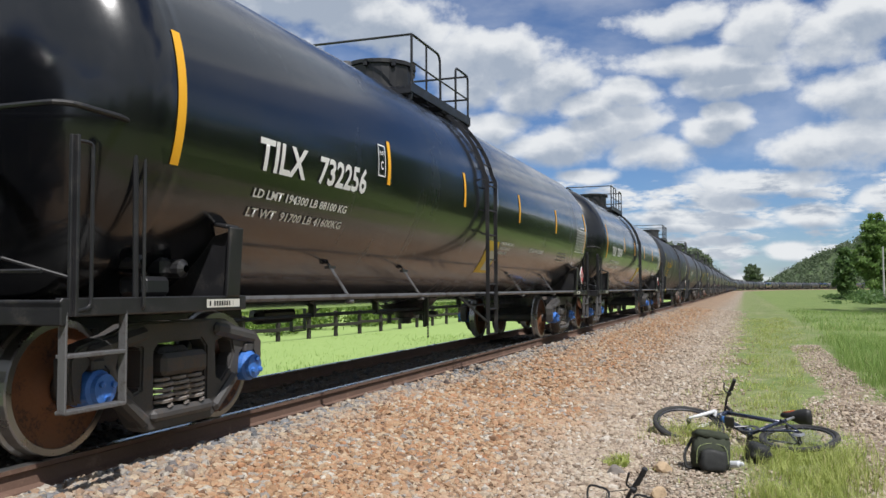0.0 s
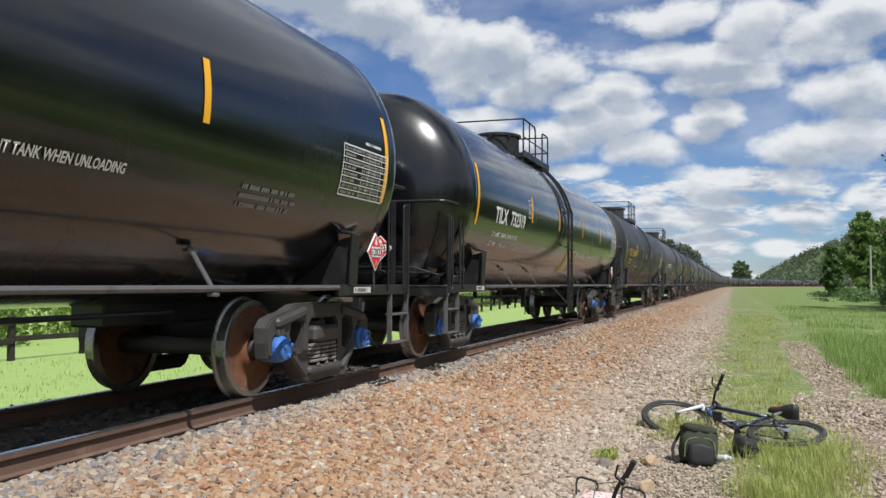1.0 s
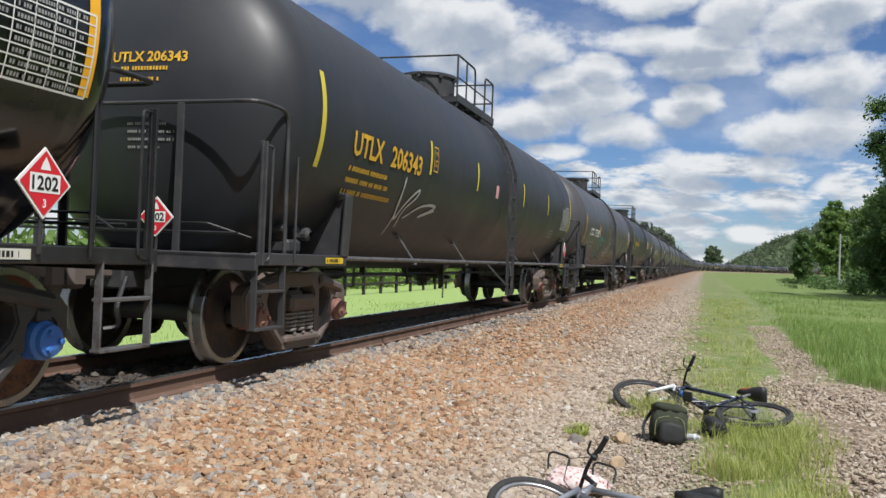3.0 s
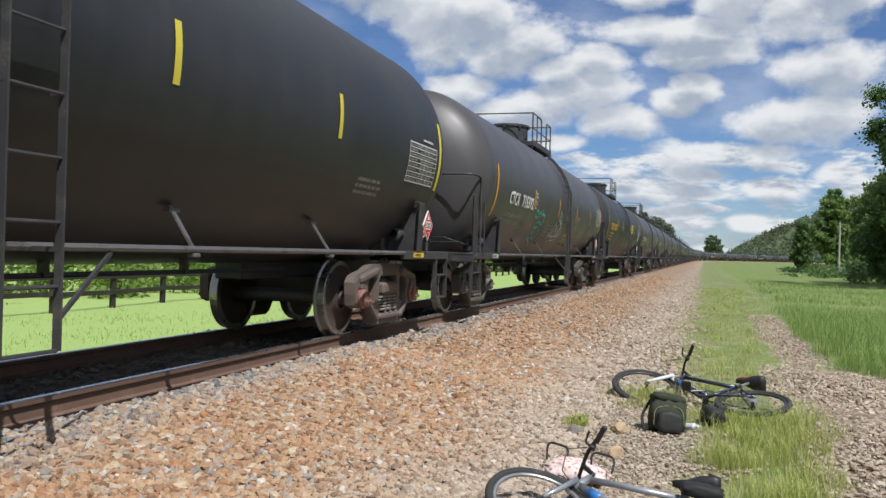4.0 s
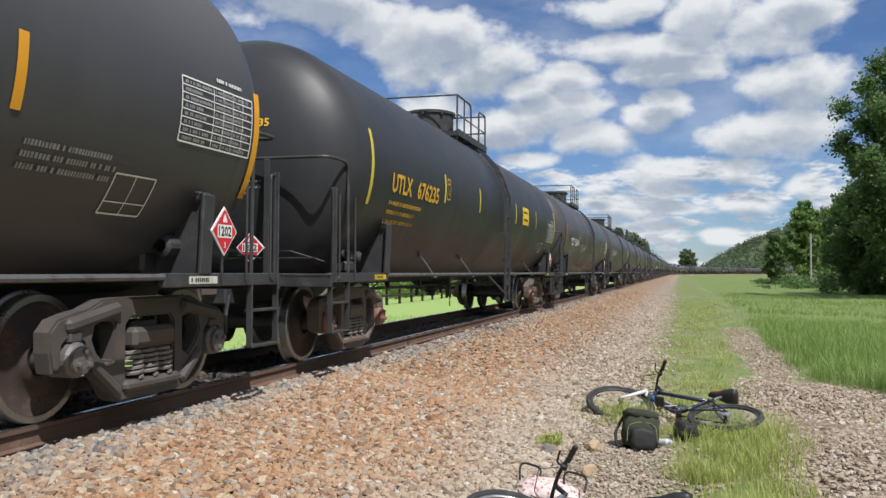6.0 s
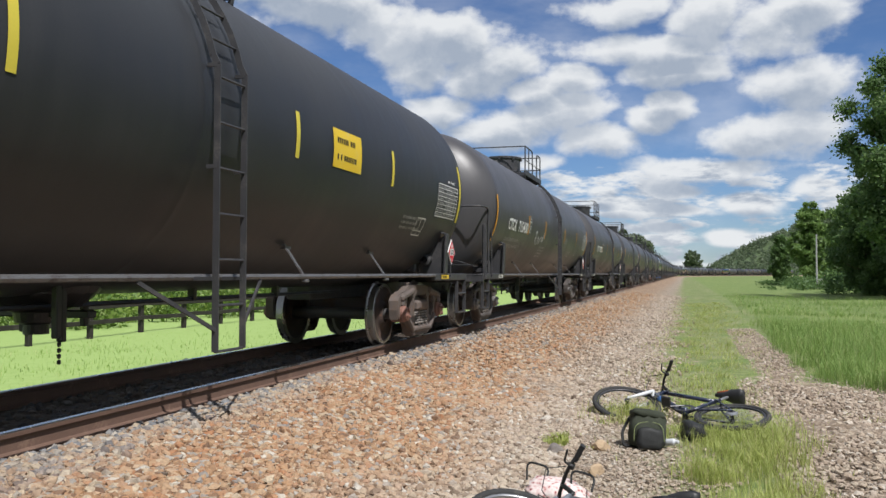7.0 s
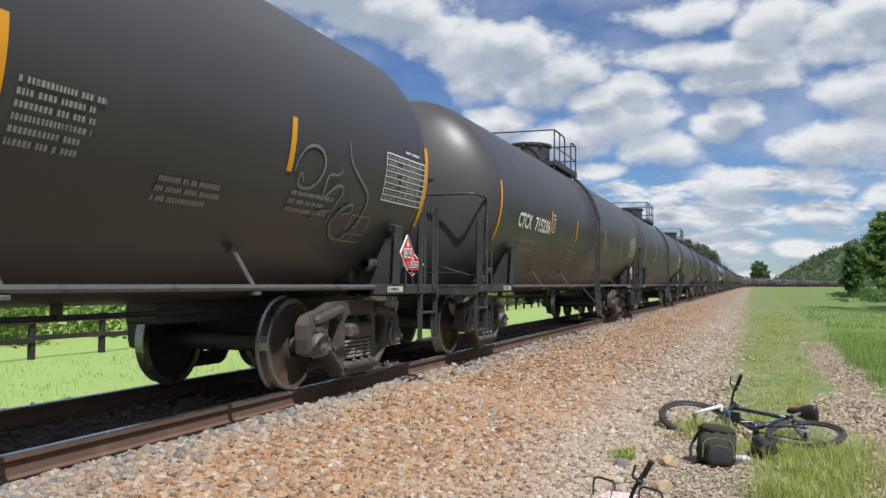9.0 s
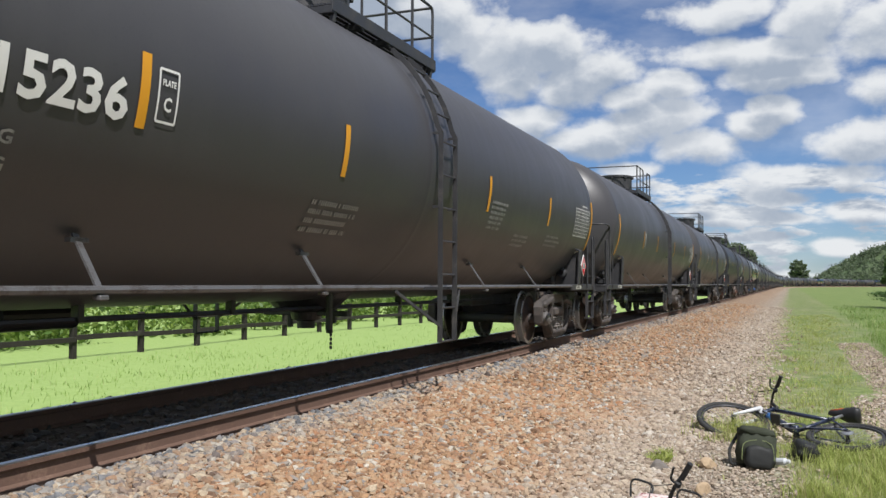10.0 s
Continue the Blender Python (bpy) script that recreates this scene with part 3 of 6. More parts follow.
def rounded(pts, r, steps=4):
    """A polyline with its inner corners rounded."""
    pts = [Vector(p) for p in pts]
    out = [pts[0]]
    for a, p, b in zip(pts, pts[1:], pts[2:]):
        k = min(r, (a - p).length * 0.45, (b - p).length * 0.45)
        s, e = p + (a - p).normalized() * k, p + (b - p).normalized() * k
        for i in range(steps + 1):
            t = i / steps
            out.append(s * (1 - t) ** 2 + p * 2 * t * (1 - t) + e * t * t)
    return out + [pts[-1]]


def lathe(bm, profile, axis="y", n=24, centre=(0, 0, 0), caps=False):
    """Turns (distance along the axis, radius) round an axis."""
    c = Vector(centre)
    rings = []
    for a, r in profile:
        ring = []
        for k in range(n):
            t = 2 * math.pi * k / n
            u, v = math.cos(t) * r, math.sin(t) * r
            p = {"x": (a, u, v), "y": (v, a, u), "z": (u, v, a)}[axis]
            ring.append(bm.verts.new(c + Vector(p)))
        rings.append(ring)
    for p, q in zip(rings, rings[1:]):
        for k in range(n):
            bm.faces.new((p[k], p[(k + 1) % n], q[(k + 1) % n], q[k]))
    if caps:
        bm.faces.new(rings[0][::-1])
        bm.faces.new(rings[-1])


def prism(bm, outline, x0, x1, bevel=0.0):
    """A plate with an outline in (y, z), from x0 to x1."""
    a = [bm.verts.new((x0, y, z)) for y, z in outline]
    b = [bm.verts.new((x1, y, z)) for y, z in outline]
    k = len(outline)
    fs = [bm.faces.new(a[::-1]), bm.faces.new(b)]
    for i in range(k):
        fs.append(bm.faces.new((a[i], a[(i + 1) % k], b[(i + 1) % k], b[i])))
    bmesh.ops.recalc_face_normals(bm, faces=fs)
    if bevel:
        bmesh.ops.bevel(bm, geom=list({e for f in fs for e in f.edges}), offset=bevel, segments=1, affect="EDGES")


def thing(name, label, category, group=""):
    return tagged(new(name), label, category, group)


# ---- ground, track ----
TRACK_X, RAIL_Z, GAUGE = -5.09, 0.47, 1.505


def bend_at(y):
    """How far the track has swung to the right at y: an arc, then straight again."""
    k = max(0.0, y - BEND_FROM)
    a = min(k, BEND_LONG)
    return (a * k - a * a / 2) * BEND


def height(x, y):
    """The lie of the land: track bed, shoulder, service track, low meadow on the far side."""
    u = x - bend_at(y)
    prof = ((-60, -0.45), (-14, -0.42), (-8.6, -0.36), (-7.9, -0.25), (-6.9, 0.22), (-6.5, 0.31), (-3.8, 0.305), (-3.5, 0.26), (-1.6, 0.03), (-0.8, 0.0), (0.4, 0.0), (1.0, 0.02), (1.6, 0.06), (3.0, 0.0), (8, -0.15), (60, -0.2))
    if u <= prof[0][0]:
        return prof[0][1]
    for (a, p), (b, q) in zip(prof, prof[1:]):
        if u <= b:
            return p + (q - p) * (u - a) / (b - a)
    return prof[-1][1]


def build_ground():
    xs = [-2500, -900, -300, -120, -60, -40, -25, -14, -11, -9.5, -8.6, -7.9, -7.4, -6.9, -6.5, -5.8, -5, -4.4, -4, -3.8, -3.55, -3.2, -2.6, -2.1, -1.6, -1.2, -0.8, -0.4, 0, 0.4, 0.7, 1, 1.3, 1.6, 2.2, 3, 4.5, 6, 8, 12, 20, 35, 60, 120, 300, 900, 2500]
    ys = [-600, -200, -80, -40, -20, -10, -5] + [i * 1.0 for i in range(0, 30)] + [30 + i * 5.0 for i in range(0, 44)] + [250 + i * 15.0 for i in range(0, 46)] + [1000, 1300, 1800, 2600, 4000]
    verts, faces = [], []
    for y in ys:
        bend = bend_at(min(y, 1000))
        for x in xs:
            w = 0.0
            if x > -3.5 or x < -8:
                w = 0.05 * noise.noise(Vector((x * 0.8, y * 0.5, 3))) * min(1, abs(x + 5) / 4) + (0.10 * noise.noise(Vector((x * 0.1, y * 0.1, 9))) if x > 2.5 or x < -9 else 0)
            verts.append((x + bend, y, height(x + bend, min(y, 1000)) + w))
    k = len(xs)
    for j in range(len(ys) - 1):
        for i in range(k - 1):
            faces.append((j * k + i, j * k + i + 1, (j + 1) * k + i + 1, (j + 1) * k + i))
    return tagged(raw("ground", verts, faces, M["ground"], smooth=True), "gravel bed and service track between green meadows", "ground", kind="structure")


LINE_Y = np.arange(-200.0, 1001.0, 1.0)
LINE_X = np.array([bend_at(y) for y in LINE_Y])
LINE_S = np.concatenate([[0.0], np.cumsum(np.hypot(np.diff(LINE_X), np.diff(LINE_Y)))]) - 200.0


def track_at(s):
    """The point and heading of the track's centre line at s metres along it."""
    y = float(np.interp(s, LINE_S, LINE_Y))
    return TRACK_X + bend_at(y), y, math.atan(min(max(0.0, y - BEND_FROM), BEND_LONG) * BEND)


def build_track():
    prof = [(-0.07, -0.17), (0.07, -0.17), (0.07, -0.155), (0.018, -0.135), (0.010, -0.05), (0.036, -0.038), (0.037, -0.008)]
    side = prof + [(-0.037, -0.008), (-0.036, -0.038), (-0.010, -0.05), (-0.018, -0.135), (-0.07, -0.155)]
    head = [(0.037, -0.008), (0.026, 0.0), (-0.026, 0.0), (-0.037, -0.008)]
    stations = [-160, -60, 0, 40, 90, 150, 200] + [250 + 15 * i for i in range(40)]
    for sx in (1, -1):
        for name, outline, mat in (("rail", side, M["rail_side"]), ("rail_head", head, M["rail_head"])):
            verts, faces = [], []
            k = len(outline)
            for s in stations:
                x, y, a = track_at(s)
                for u, v in outline:
                    verts.append((x + sx * GAUGE / 2 * math.cos(a) + u, y - sx * GAUGE / 2 * math.sin(a), RAIL_Z + v))
            for j in range(len(stations) - 1):
                for i in range(k if name == "rail" else k - 1):
                    faces.append((j * k + i, j * k + (i + 1) % k, (j + 1) * k + (i + 1) % k, (j + 1) * k + i))
            ob = raw(name, verts, faces, mat)
            if name == "rail":
                base = tagged(ob, "rusty steel rail on wooden ties", "rail", "rails of the track")
            else:
                ob.parent = base
                ob["label"] = "polished running surface of the rail"
    bm = bmesh.new()
    box(bm, (-1.30, -0.115, -0.17), (1.30, 0.115, 0.0), 0.012)
    tie = tagged(part("railroad_tie", bm, M["tie_wood"]), "dark creosoted wooden tie bedded in ballast", "tie", "ties under the rails")
    tie.location = (TRACK_X, 0.4, RAIL_Z - 0.171)
    for i in range(1, 90):
        r = random.Random(i)
        copy_thing(tie, pose(TRACK_X + r.uniform(-0.04, 0.04), 0.4 + i * 0.52, RAIL_Z - 0.171 - r.uniform(0, 0.006), 0, 0, r.uniform(-1, 1)))


build_ground()
build_track()


# ---- tank cars ----
# A car's space: origin on the rails at its middle, y towards its rear, x towards the service track.
SPEED, PITCH, MID = 11.56, 18.55, 7.75   # metres a second, car length, middle behind the leading stripe
RT, ZT, HALF = 1.54, 2.41, 7.80    # tank radius, height of its axis, half the straight barrel
HEAD = 0.72                        # depth of a tank head
TRUCK_Y, AXLE, RW = 7.06, 0.89, 0.457
SIDE = 1.42                        # half width over the side sills


def on_tank(y, z, off=0.006, sx=1):
    """A point on the barrel's side at y and height z."""
    k = max(0.0, (RT + off) ** 2 - (z - ZT) ** 2)
    return sx * math.sqrt(k), y, z


def on_head(x, z, off=0.008):
    """A point on the leading head."""
    r2 = min(0.999, (x * x + (z - ZT) ** 2) / RT ** 2)
    return x, -HALF - HEAD * math.sqrt(1 - r2) - off, z


def tank_mesh(bm):
    prof = []
    for i in range(13):
        t = math.pi / 2 * i / 12
        prof.append((-HALF - HEAD * math.cos(t), max(0.002, RT * math.sin(t))))
    for c in (-HALF + 0.12, 0.0, HALF - 0.12):
        prof += [(c - 0.10, RT), (c - 0.04, RT), (c - 0.012, RT + 0.003), (c + 0.012, RT + 0.003), (c + 0.04, RT), (c + 0.10, RT)]
    for i in range(13):
        t = math.pi / 2 * (1 - i / 12)
        prof.append((HALF + HEAD * math.cos(t), max(0.002, RT * math.sin(t))))
    lathe(bm, prof, "y", 72, (0, 0, ZT))


def side_frame(bm, sx):
    """A cast truck side frame at x = sx: arched top, two side windows, spring opening, pedestals."""
    half = [(0.40, 0.875), (0.58, 0.865), (0.74, 0.80), (0.90, 0.775), (1.04, 0.74), (1.12, 0.66), (1.12, 0.52), (1.09, 0.38), (1.02, 0.36), (1.00, 0.56), (0.95, 0.60), (0.83, 0.60), (0.78, 0.56), (0.76, 0.38), (0.68, 0.37), (0.56, 0.27), (0.46, 0.13), (0.38, 0.09)]
    window = [(0.44, 0.69), (0.56, 0.72), (0.66, 0.68), (0.69, 0.58), (0.64, 0.48), (0.52, 0.38), (0.45, 0.40)]
    rings = [half + [(-y, z) for y, z in reversed(half)], window, [(-y, z) for y, z in window], [(-0.31, 0.25), (0.31, 0.25), (0.31, 0.66), (0.25, 0.72), (-0.25, 0.72), (-0.31, 0.66)]]
    edges = []
    for ring in rings:
        vs = [bm.verts.new((sx - 0.075, y, z)) for y, z in ring]
        edges += [bm.edges.new((vs[i], vs[(i + 1) % len(vs)])) for i in range(len(vs))]
    bmesh.ops.triangle_fill(bm, edges=edges, use_beauty=True)
    ext = bmesh.ops.extrude_face_region(bm, geom=bm.faces[:])
    moved = [g for g in ext["geom"] if isinstance(g, bmesh.types.BMVert)]
    bmesh.ops.translate(bm, vec=(0.15, 0, 0), verts=moved)
    bmesh.ops.recalc_face_normals(bm, faces=bm.faces[:])
    sharp = [e for e in bm.edges if len(e.link_faces) == 2 and e.calc_face_angle(0) > 1.2]
    bmesh.ops.bevel(bm, geom=sharp, offset=0.016, segments=2, affect="EDGES", clamp_overlap=True)
    out = 1 if sx > 0 else -1
    for s in (1, -1):
        beam(bm, (sx + out * 0.05, s * 0.40, 0.80), (sx + out * 0.05, s * 0.98, 0.69), 0.14, 0.10, 0.03)
        beam(bm, (sx + out * 0.05, s * 0.70, 0.40), (sx + out * 0.05, s * 0.40, 0.16), 0.13, 0.09, 0.025)
        box(bm, (sx - 0.10, min(s * 0.83, s * 0.95), 0.575), (sx + 0.10, max(s * 0.83, s * 0.95), 0.65), 0.012)
    beam(bm, (sx, -0.36, 0.20), (sx, 0.36, 0.20), 0.24, 0.09, 0.03)
    box(bm, (min(sx * 0.9, sx * 1.13), -0.27, 0.475), (max(sx * 0.9, sx * 1.13), 0.27, 0.64), 0.035)


def coil(bm, sx, y):
    pts = []
    for i in range(51):
        t = i / 50
        a = t * 2 * math.pi * 5
        pts.append((sx * 1.03 + 0.08 * math.cos(a), y + 0.088 * math.sin(a), 0.255 + 0.20 * t))
    tube(bm, pts, 0.0155, 5)


def wheel_mesh(bm, sx):
    """A wheel turned round x, flange inwards, dished plate."""
    prof = [(0.0, 0.07), (0.10, 0.115), (0.11, 0.15), (0.055, 0.17), (0.035, 0.25), (0.045, 0.36), (0.07, 0.395), (0.075, 0.40)]
    lathe(bm, [(sx * (0.70 + a), r) for a, r in prof], "x", 32)
    back = [(0.0, 0.07), (-0.03, 0.14), (-0.02, 0.18), (0.0, 0.28), (-0.02, 0.40)]
    lathe(bm, [(sx * (0.70 + a), r) for a, r in back], "x", 32)


def rim_mesh(bm, sx):
    prof = [(0.075, 0.40), (0.082, 0.405), (0.082, 0.448), (0.07, 0.455), (-0.015, 0.460), (-0.03, 0.482), (-0.045, 0.485), (-0.052, 0.475), (-0.052, 0.405), (-0.02, 0.40)]
    lathe(bm, [(sx * (0.70 + a), r) for a, r in prof], "x", 40)


def add_truck(car, yc, style):
    """Side frames, springs, bolster and two wheelsets under one end."""
    iron = {"gloss": M["truck_dark"], "satin": M["truck_iron"], "matte": M["truck_grey"]}[style]
    cap = {"gloss": M["blue_cap"], "satin": M["rust_cap"], "matte": M["grey_cap"]}[style]
    bm = bmesh.new()
    beam(bm, (-1.02, 0, 0.57), (1.02, 0, 0.57), 0.34, 0.22, 0.03)
    lathe(bm, [(0.66, 0.22), (0.80, 0.22), (0.80, 0.16), (0.86, 0.16)], "z", 16)
    for s in (1, -1):
        beam(bm, (-0.85, s * 0.36, 0.40), (0.85, s * 0.36, 0.40), 0.10, 0.12, 0.01)
        for sx in (0.74, -0.74):
            box(bm, (sx - 0.05, min(s * 0.36, s * 0.46), 0.33), (sx + 0.05, max(s * 0.36, s * 0.46), 0.58), 0.015)
    bol = part("truck_bolster", bm, iron, car)
    bol.location = (0, yc, 0)
    for sx in (1.0, -1.0):
        bm = bmesh.new()
        side_frame(bm, sx)
        part("side_frame", bm, iron, bol)
        for ys in (-0.19, 0.0, 0.19):
            bm = bmesh.new()
            coil(bm, sx, ys)
            part("coil_spring", bm, M["spring"], bol)
    for s in (-AXLE, AXLE):
        bm = bmesh.new()
        lathe(bm, [(-1.02, 0.07), (-0.80, 0.085), (-0.66, 0.10), (0.0, 0.082), (0.66, 0.10), (0.80, 0.085), (1.02, 0.07)], "x", 16, caps=True)
        ws = part("wheelset", bm, M["truck_dark"], car, smooth=True)
        ws.location = (0, yc + s, RW)
        for sx in (1, -1):
            bm = bmesh.new()
            wheel_mesh(bm, sx)
            part("wheel", bm, M["rust_wheel"] if style == "gloss" else M["dark_wheel"], ws, smooth=True)
            bm = bmesh.new()
            rim_mesh(bm, sx)
            part("wheel_rim", bm, M["tread"], ws)
            bm = bmesh.new()
            lathe(bm, [(sx * 0.90, 0.10), (sx * 0.92, 0.125), (sx * 1.10, 0.125), (sx * 1.12, 0.105), (sx * 1.155, 0.10), (sx * 1.165, 0.06), (sx * 1.165, 0.002)], "x", 20)
            for k in range(3):
                t = 2 * math.pi * k / 3
                lathe(bm, [(sx * 1.15, 0.022), (sx * 1.185, 0.022), (sx * 1.19, 0.002)], "x", 6, (0, 0.062 * math.cos(t), 0.062 * math.sin(t)))
            part("bearing_cap", bm, cap, ws)


def add_end(car, e, style, air=False):
    """Everything at one end of a car; e = -1 is the leading end."""
    steel = M["black_steel"] if style == "gloss" else M["grey_steel"]
    Y = lambda u: e * (7.47 - u)         # u metres inwards from the end
    bm = bmesh.new()
    beam(bm, (0, Y(-1.25), 0.86), (0, Y(2.6), 0.86), 0.36, 0.34, 0.02)
    beam(bm, (-0.3, Y(0.3), 1.02), (0.3, Y(0.3), 1.02), 1.9, 0.05, 0.01)
    part("stub_sill", bm, steel, car)
    bm = bmesh.new()
    beam(bm, (0, Y(-1.2), 0.86), (0, Y(-1.76), 0.86), 0.13, 0.16, 0.03)
    box(bm, (-0.14, min(Y(-1.79), Y(-1.58)), 0.70), (0.10, max(Y(-1.79), Y(-1.58)), 1.00), 0.04)
    part("coupler", bm, M["truck_iron"], car)
    bm = bmesh.new()
    box(bm, (-SIDE, min(Y(-1.15), Y(-0.55)), 1.00), (SIDE, max(Y(-1.15), Y(-0.55)), 1.04), 0.008)
    box(bm, (-SIDE, min(Y(-1.15), Y(-1.10)), 0.90), (SIDE, max(Y(-1.15), Y(-1.10)), 1.05), 0.008)
    part("end_platform", bm, steel, car)
    for sx in (1, -1):
        bm = bmesh.new()
        xa, xb = sorted((sx * (SIDE - 0.06), sx * SIDE))
        box(bm, (xa, min(Y(-1.14), Y(0.75)), 0.95), (xb, max(Y(-1.14), Y(0.75)), 1.06), 0.008)
        xa, xb = sorted((sx * (SIDE - 0.30), sx * (SIDE - 0.058)))
        box(bm, (xa, min(Y(-0.54), Y(0.75)), 1.02), (xb, max(Y(-0.54), Y(0.75)), 1.05), 0.006)
        part("side_walkway", bm, steel, car)
    # body bolster webs that carry the tank
    for sx in (1, -1):
        ub = (0.56 if style == "gloss" else 0.69) if e < 0 else 0.20 if style != "gloss" else 0.45
        top = 1.56 if style == "gloss" else 1.68
        out = [(sx * 1.40, 1.04)]
        for i in range(9):
            z = top - i * (top - 1.12) / 8
            x = math.sqrt(max(0.0, RT ** 2 - (z - ZT) ** 2)) - 0.03
            out.append((sx * (1.44 if i == 0 else min(x, 1.40)), z))
        out.append((sx * 0.55, 1.04))
        bm = bmesh.new()
        y0, y1 = sorted((Y(ub - 0.015), Y(ub + 0.015)))
        a = [bm.verts.new((x, y0, z)) for x, z in out]
        b = [bm.verts.new((x, y1, z)) for x, z in out]
        k = len(out)
        bm.faces.new(a)
        bm.faces.new(b[::-1])
        for i in range(k):
            bm.faces.new((a[i], a[(i + 1) % k], b[(i + 1) % k], b[i]))
        bmesh.ops.recalc_face_normals(bm, faces=bm.faces[:])
        beam(bm, (sx * 1.415, Y(ub), 1.05), (sx * 1.445, Y(ub), top + 0.02), 0.035, 0.17, 0.01, up=(0, 1, 0))
        beam(bm, (sx * 1.42, Y(ub), top + 0.02), (sx * 1.22, Y(ub), top + 0.06), 0.17, 0.03, 0.008)
        part("body_bolster", bm, steel, car)
    # handrails round the end
    if style != "satin" or e < 0:
        zr, uh = (2.20, -0.50) if style == "gloss" else (2.35, -0.60)
        bm = bmesh.new()
        tube(bm, rounded([(SIDE - 0.02, Y(uh), 1.05), (SIDE - 0.02, Y(uh - 0.02), zr), (SIDE - 0.04, Y(-1.12), zr + 0.01), (-SIDE + 0.04, Y(-1.12), zr + 0.01), (-SIDE + 0.02, Y(uh - 0.02), zr), (-SIDE + 0.02, Y(uh), 1.05)], 0.14), 0.019)
        part("end_handrail", bm, steel, car)
        for x, u, top in ((SIDE - 0.01, -1.05, 2.02), (-SIDE + 0.01, -1.05, 2.02), (0.62, -1.13, zr), (-0.62, -1.13, zr)):
            if style == "matte" and abs(x) < 1:
                bm = bmesh.new()
                tube(bm, rounded([(x, Y(u), 1.04), (x, Y(u), 2.46), (x * 0.35, Y(u), 2.50)], 0.16), 0.022)
                part("bent_handrail", bm, steel, car)
                continue
            bm = bmesh.new()
            box(bm, (x - 0.035, Y(u) - 0.012, 0.95), (x + 0.035, Y(u) + 0.012, top), 0.004)
            if abs(x) > 1:
                box(bm, (x - 0.012, Y(u) - 0.035, 0.95), (x + 0.012, Y(u) + 0.035, top), 0.004)
            part("stanchion", bm, steel, car)
            if abs(x) > 1:
                bm = bmesh.new()
                s = 1 if x > 0 else -1
                tube(bm, rounded([(x, Y(u), 1.99), (x + s * 0.015, Y(u + 0.13), 1.99), (x + s * 0.015, Y(u + 0.13), 1.0), (x, Y(u), 0.98)], 0.04, 3), 0.012, 6)
                tube(bm, rounded([(x, Y(-0.46), 2.03), (x + s * 0.02, Y(-0.46), 2.0), (x + s * 0.02, Y(-0.46), 1.0), (x, Y(-0.46), 0.98)], 0.03, 3), 0.012, 6)
                part("grab_iron", bm, steel, car)
    # corner steps
    for sx in (1, -1):
        bm = bmesh.new()
        x = sx * (SIDE - 0.03)
        for u in (-1.10, -0.60):
            box(bm, (x - 0.03, Y(u) - 0.009, 0.39), (x + 0.03, Y(u) + 0.009, 0.98), 0.004)
        for z in (0.395, 0.72):
            box(bm, (x - 0.055, min(Y(-1.10), Y(-0.60)), z - 0.012), (x + 0.03, max(Y(-1.10), Y(-0.60)), z + 0.012), 0.004)
        part("sill_step", bm, M["edge_steel"] if style == "gloss" else M["grey_steel"], car)
    # running pipes across the end, low on the head
    bm = bmesh.new()
    tube(bm, [(-1.2, Y(-1.08), 1.22), (1.2, Y(-1.08), 1.22)], 0.014, 6)
    tube(bm, [(-1.2, Y(-1.08), 1.30), (0.9, Y(-1.08), 1.30), (1.25, Y(-0.9), 1.18)], 0.011, 6)
    tube(bm, rounded([(0.25, Y(-1.3), 0.80), (0.32, Y(-1.5), 0.55), (0.30, Y(-1.42), 0.38), (0.2, Y(-1.5), 0.36)], 0.1), 0.024, 6)
    part("brake_pipe", bm, M["black_steel"], car)
    if air:
        bm = bmesh.new()
        lathe(bm, [(-0.36, 0.01), (-0.34, 0.12), (-0.28, 0.19), (0.28, 0.19), (0.34, 0.12), (0.36, 0.01)], "y", 20, (0.92, Y(-0.45), 1.30))
        part("air_reservoir", bm, M["grey_steel"], car, smooth=True)
        bm = bmesh.new()
        box(bm, (0.72, Y(0.28) - 0.12, 1.06), (0.98, Y(0.28) + 0.12, 1.28), 0.03)
        lathe(bm, [(-0.12, 0.05), (-0.10, 0.09), (0.10, 0.09), (0.12, 0.05)], "y", 14, (1.12, Y(0.25), 1.28))
        part("control_valve", bm, M["grey_steel"], car)
    if e < 0:
        bm = bmesh.new()
        box(bm, (0.98, Y(-0.05) - 0.14, 1.06), (1.22, Y(-0.05) + 0.14, 1.20), 0.03)
        box(bm, (1.00, Y(0.12) - 0.05, 1.20), (1.16, Y(0.12) + 0.07, 1.34), 0.03)
        lathe(bm, [(1.02, 0.02), (1.05, 0.07), (1.22, 0.07), (1.25, 0.03)], "x", 12, (0, Y(0.22), 1.26))
        lathe(bm, [(0.95, 0.02), (0.98, 0.05), (1.18, 0.05), (1.2, 0.02)], "x", 10, (0, Y(-0.2), 1.30))
        part("brake_gear", bm, steel, car)


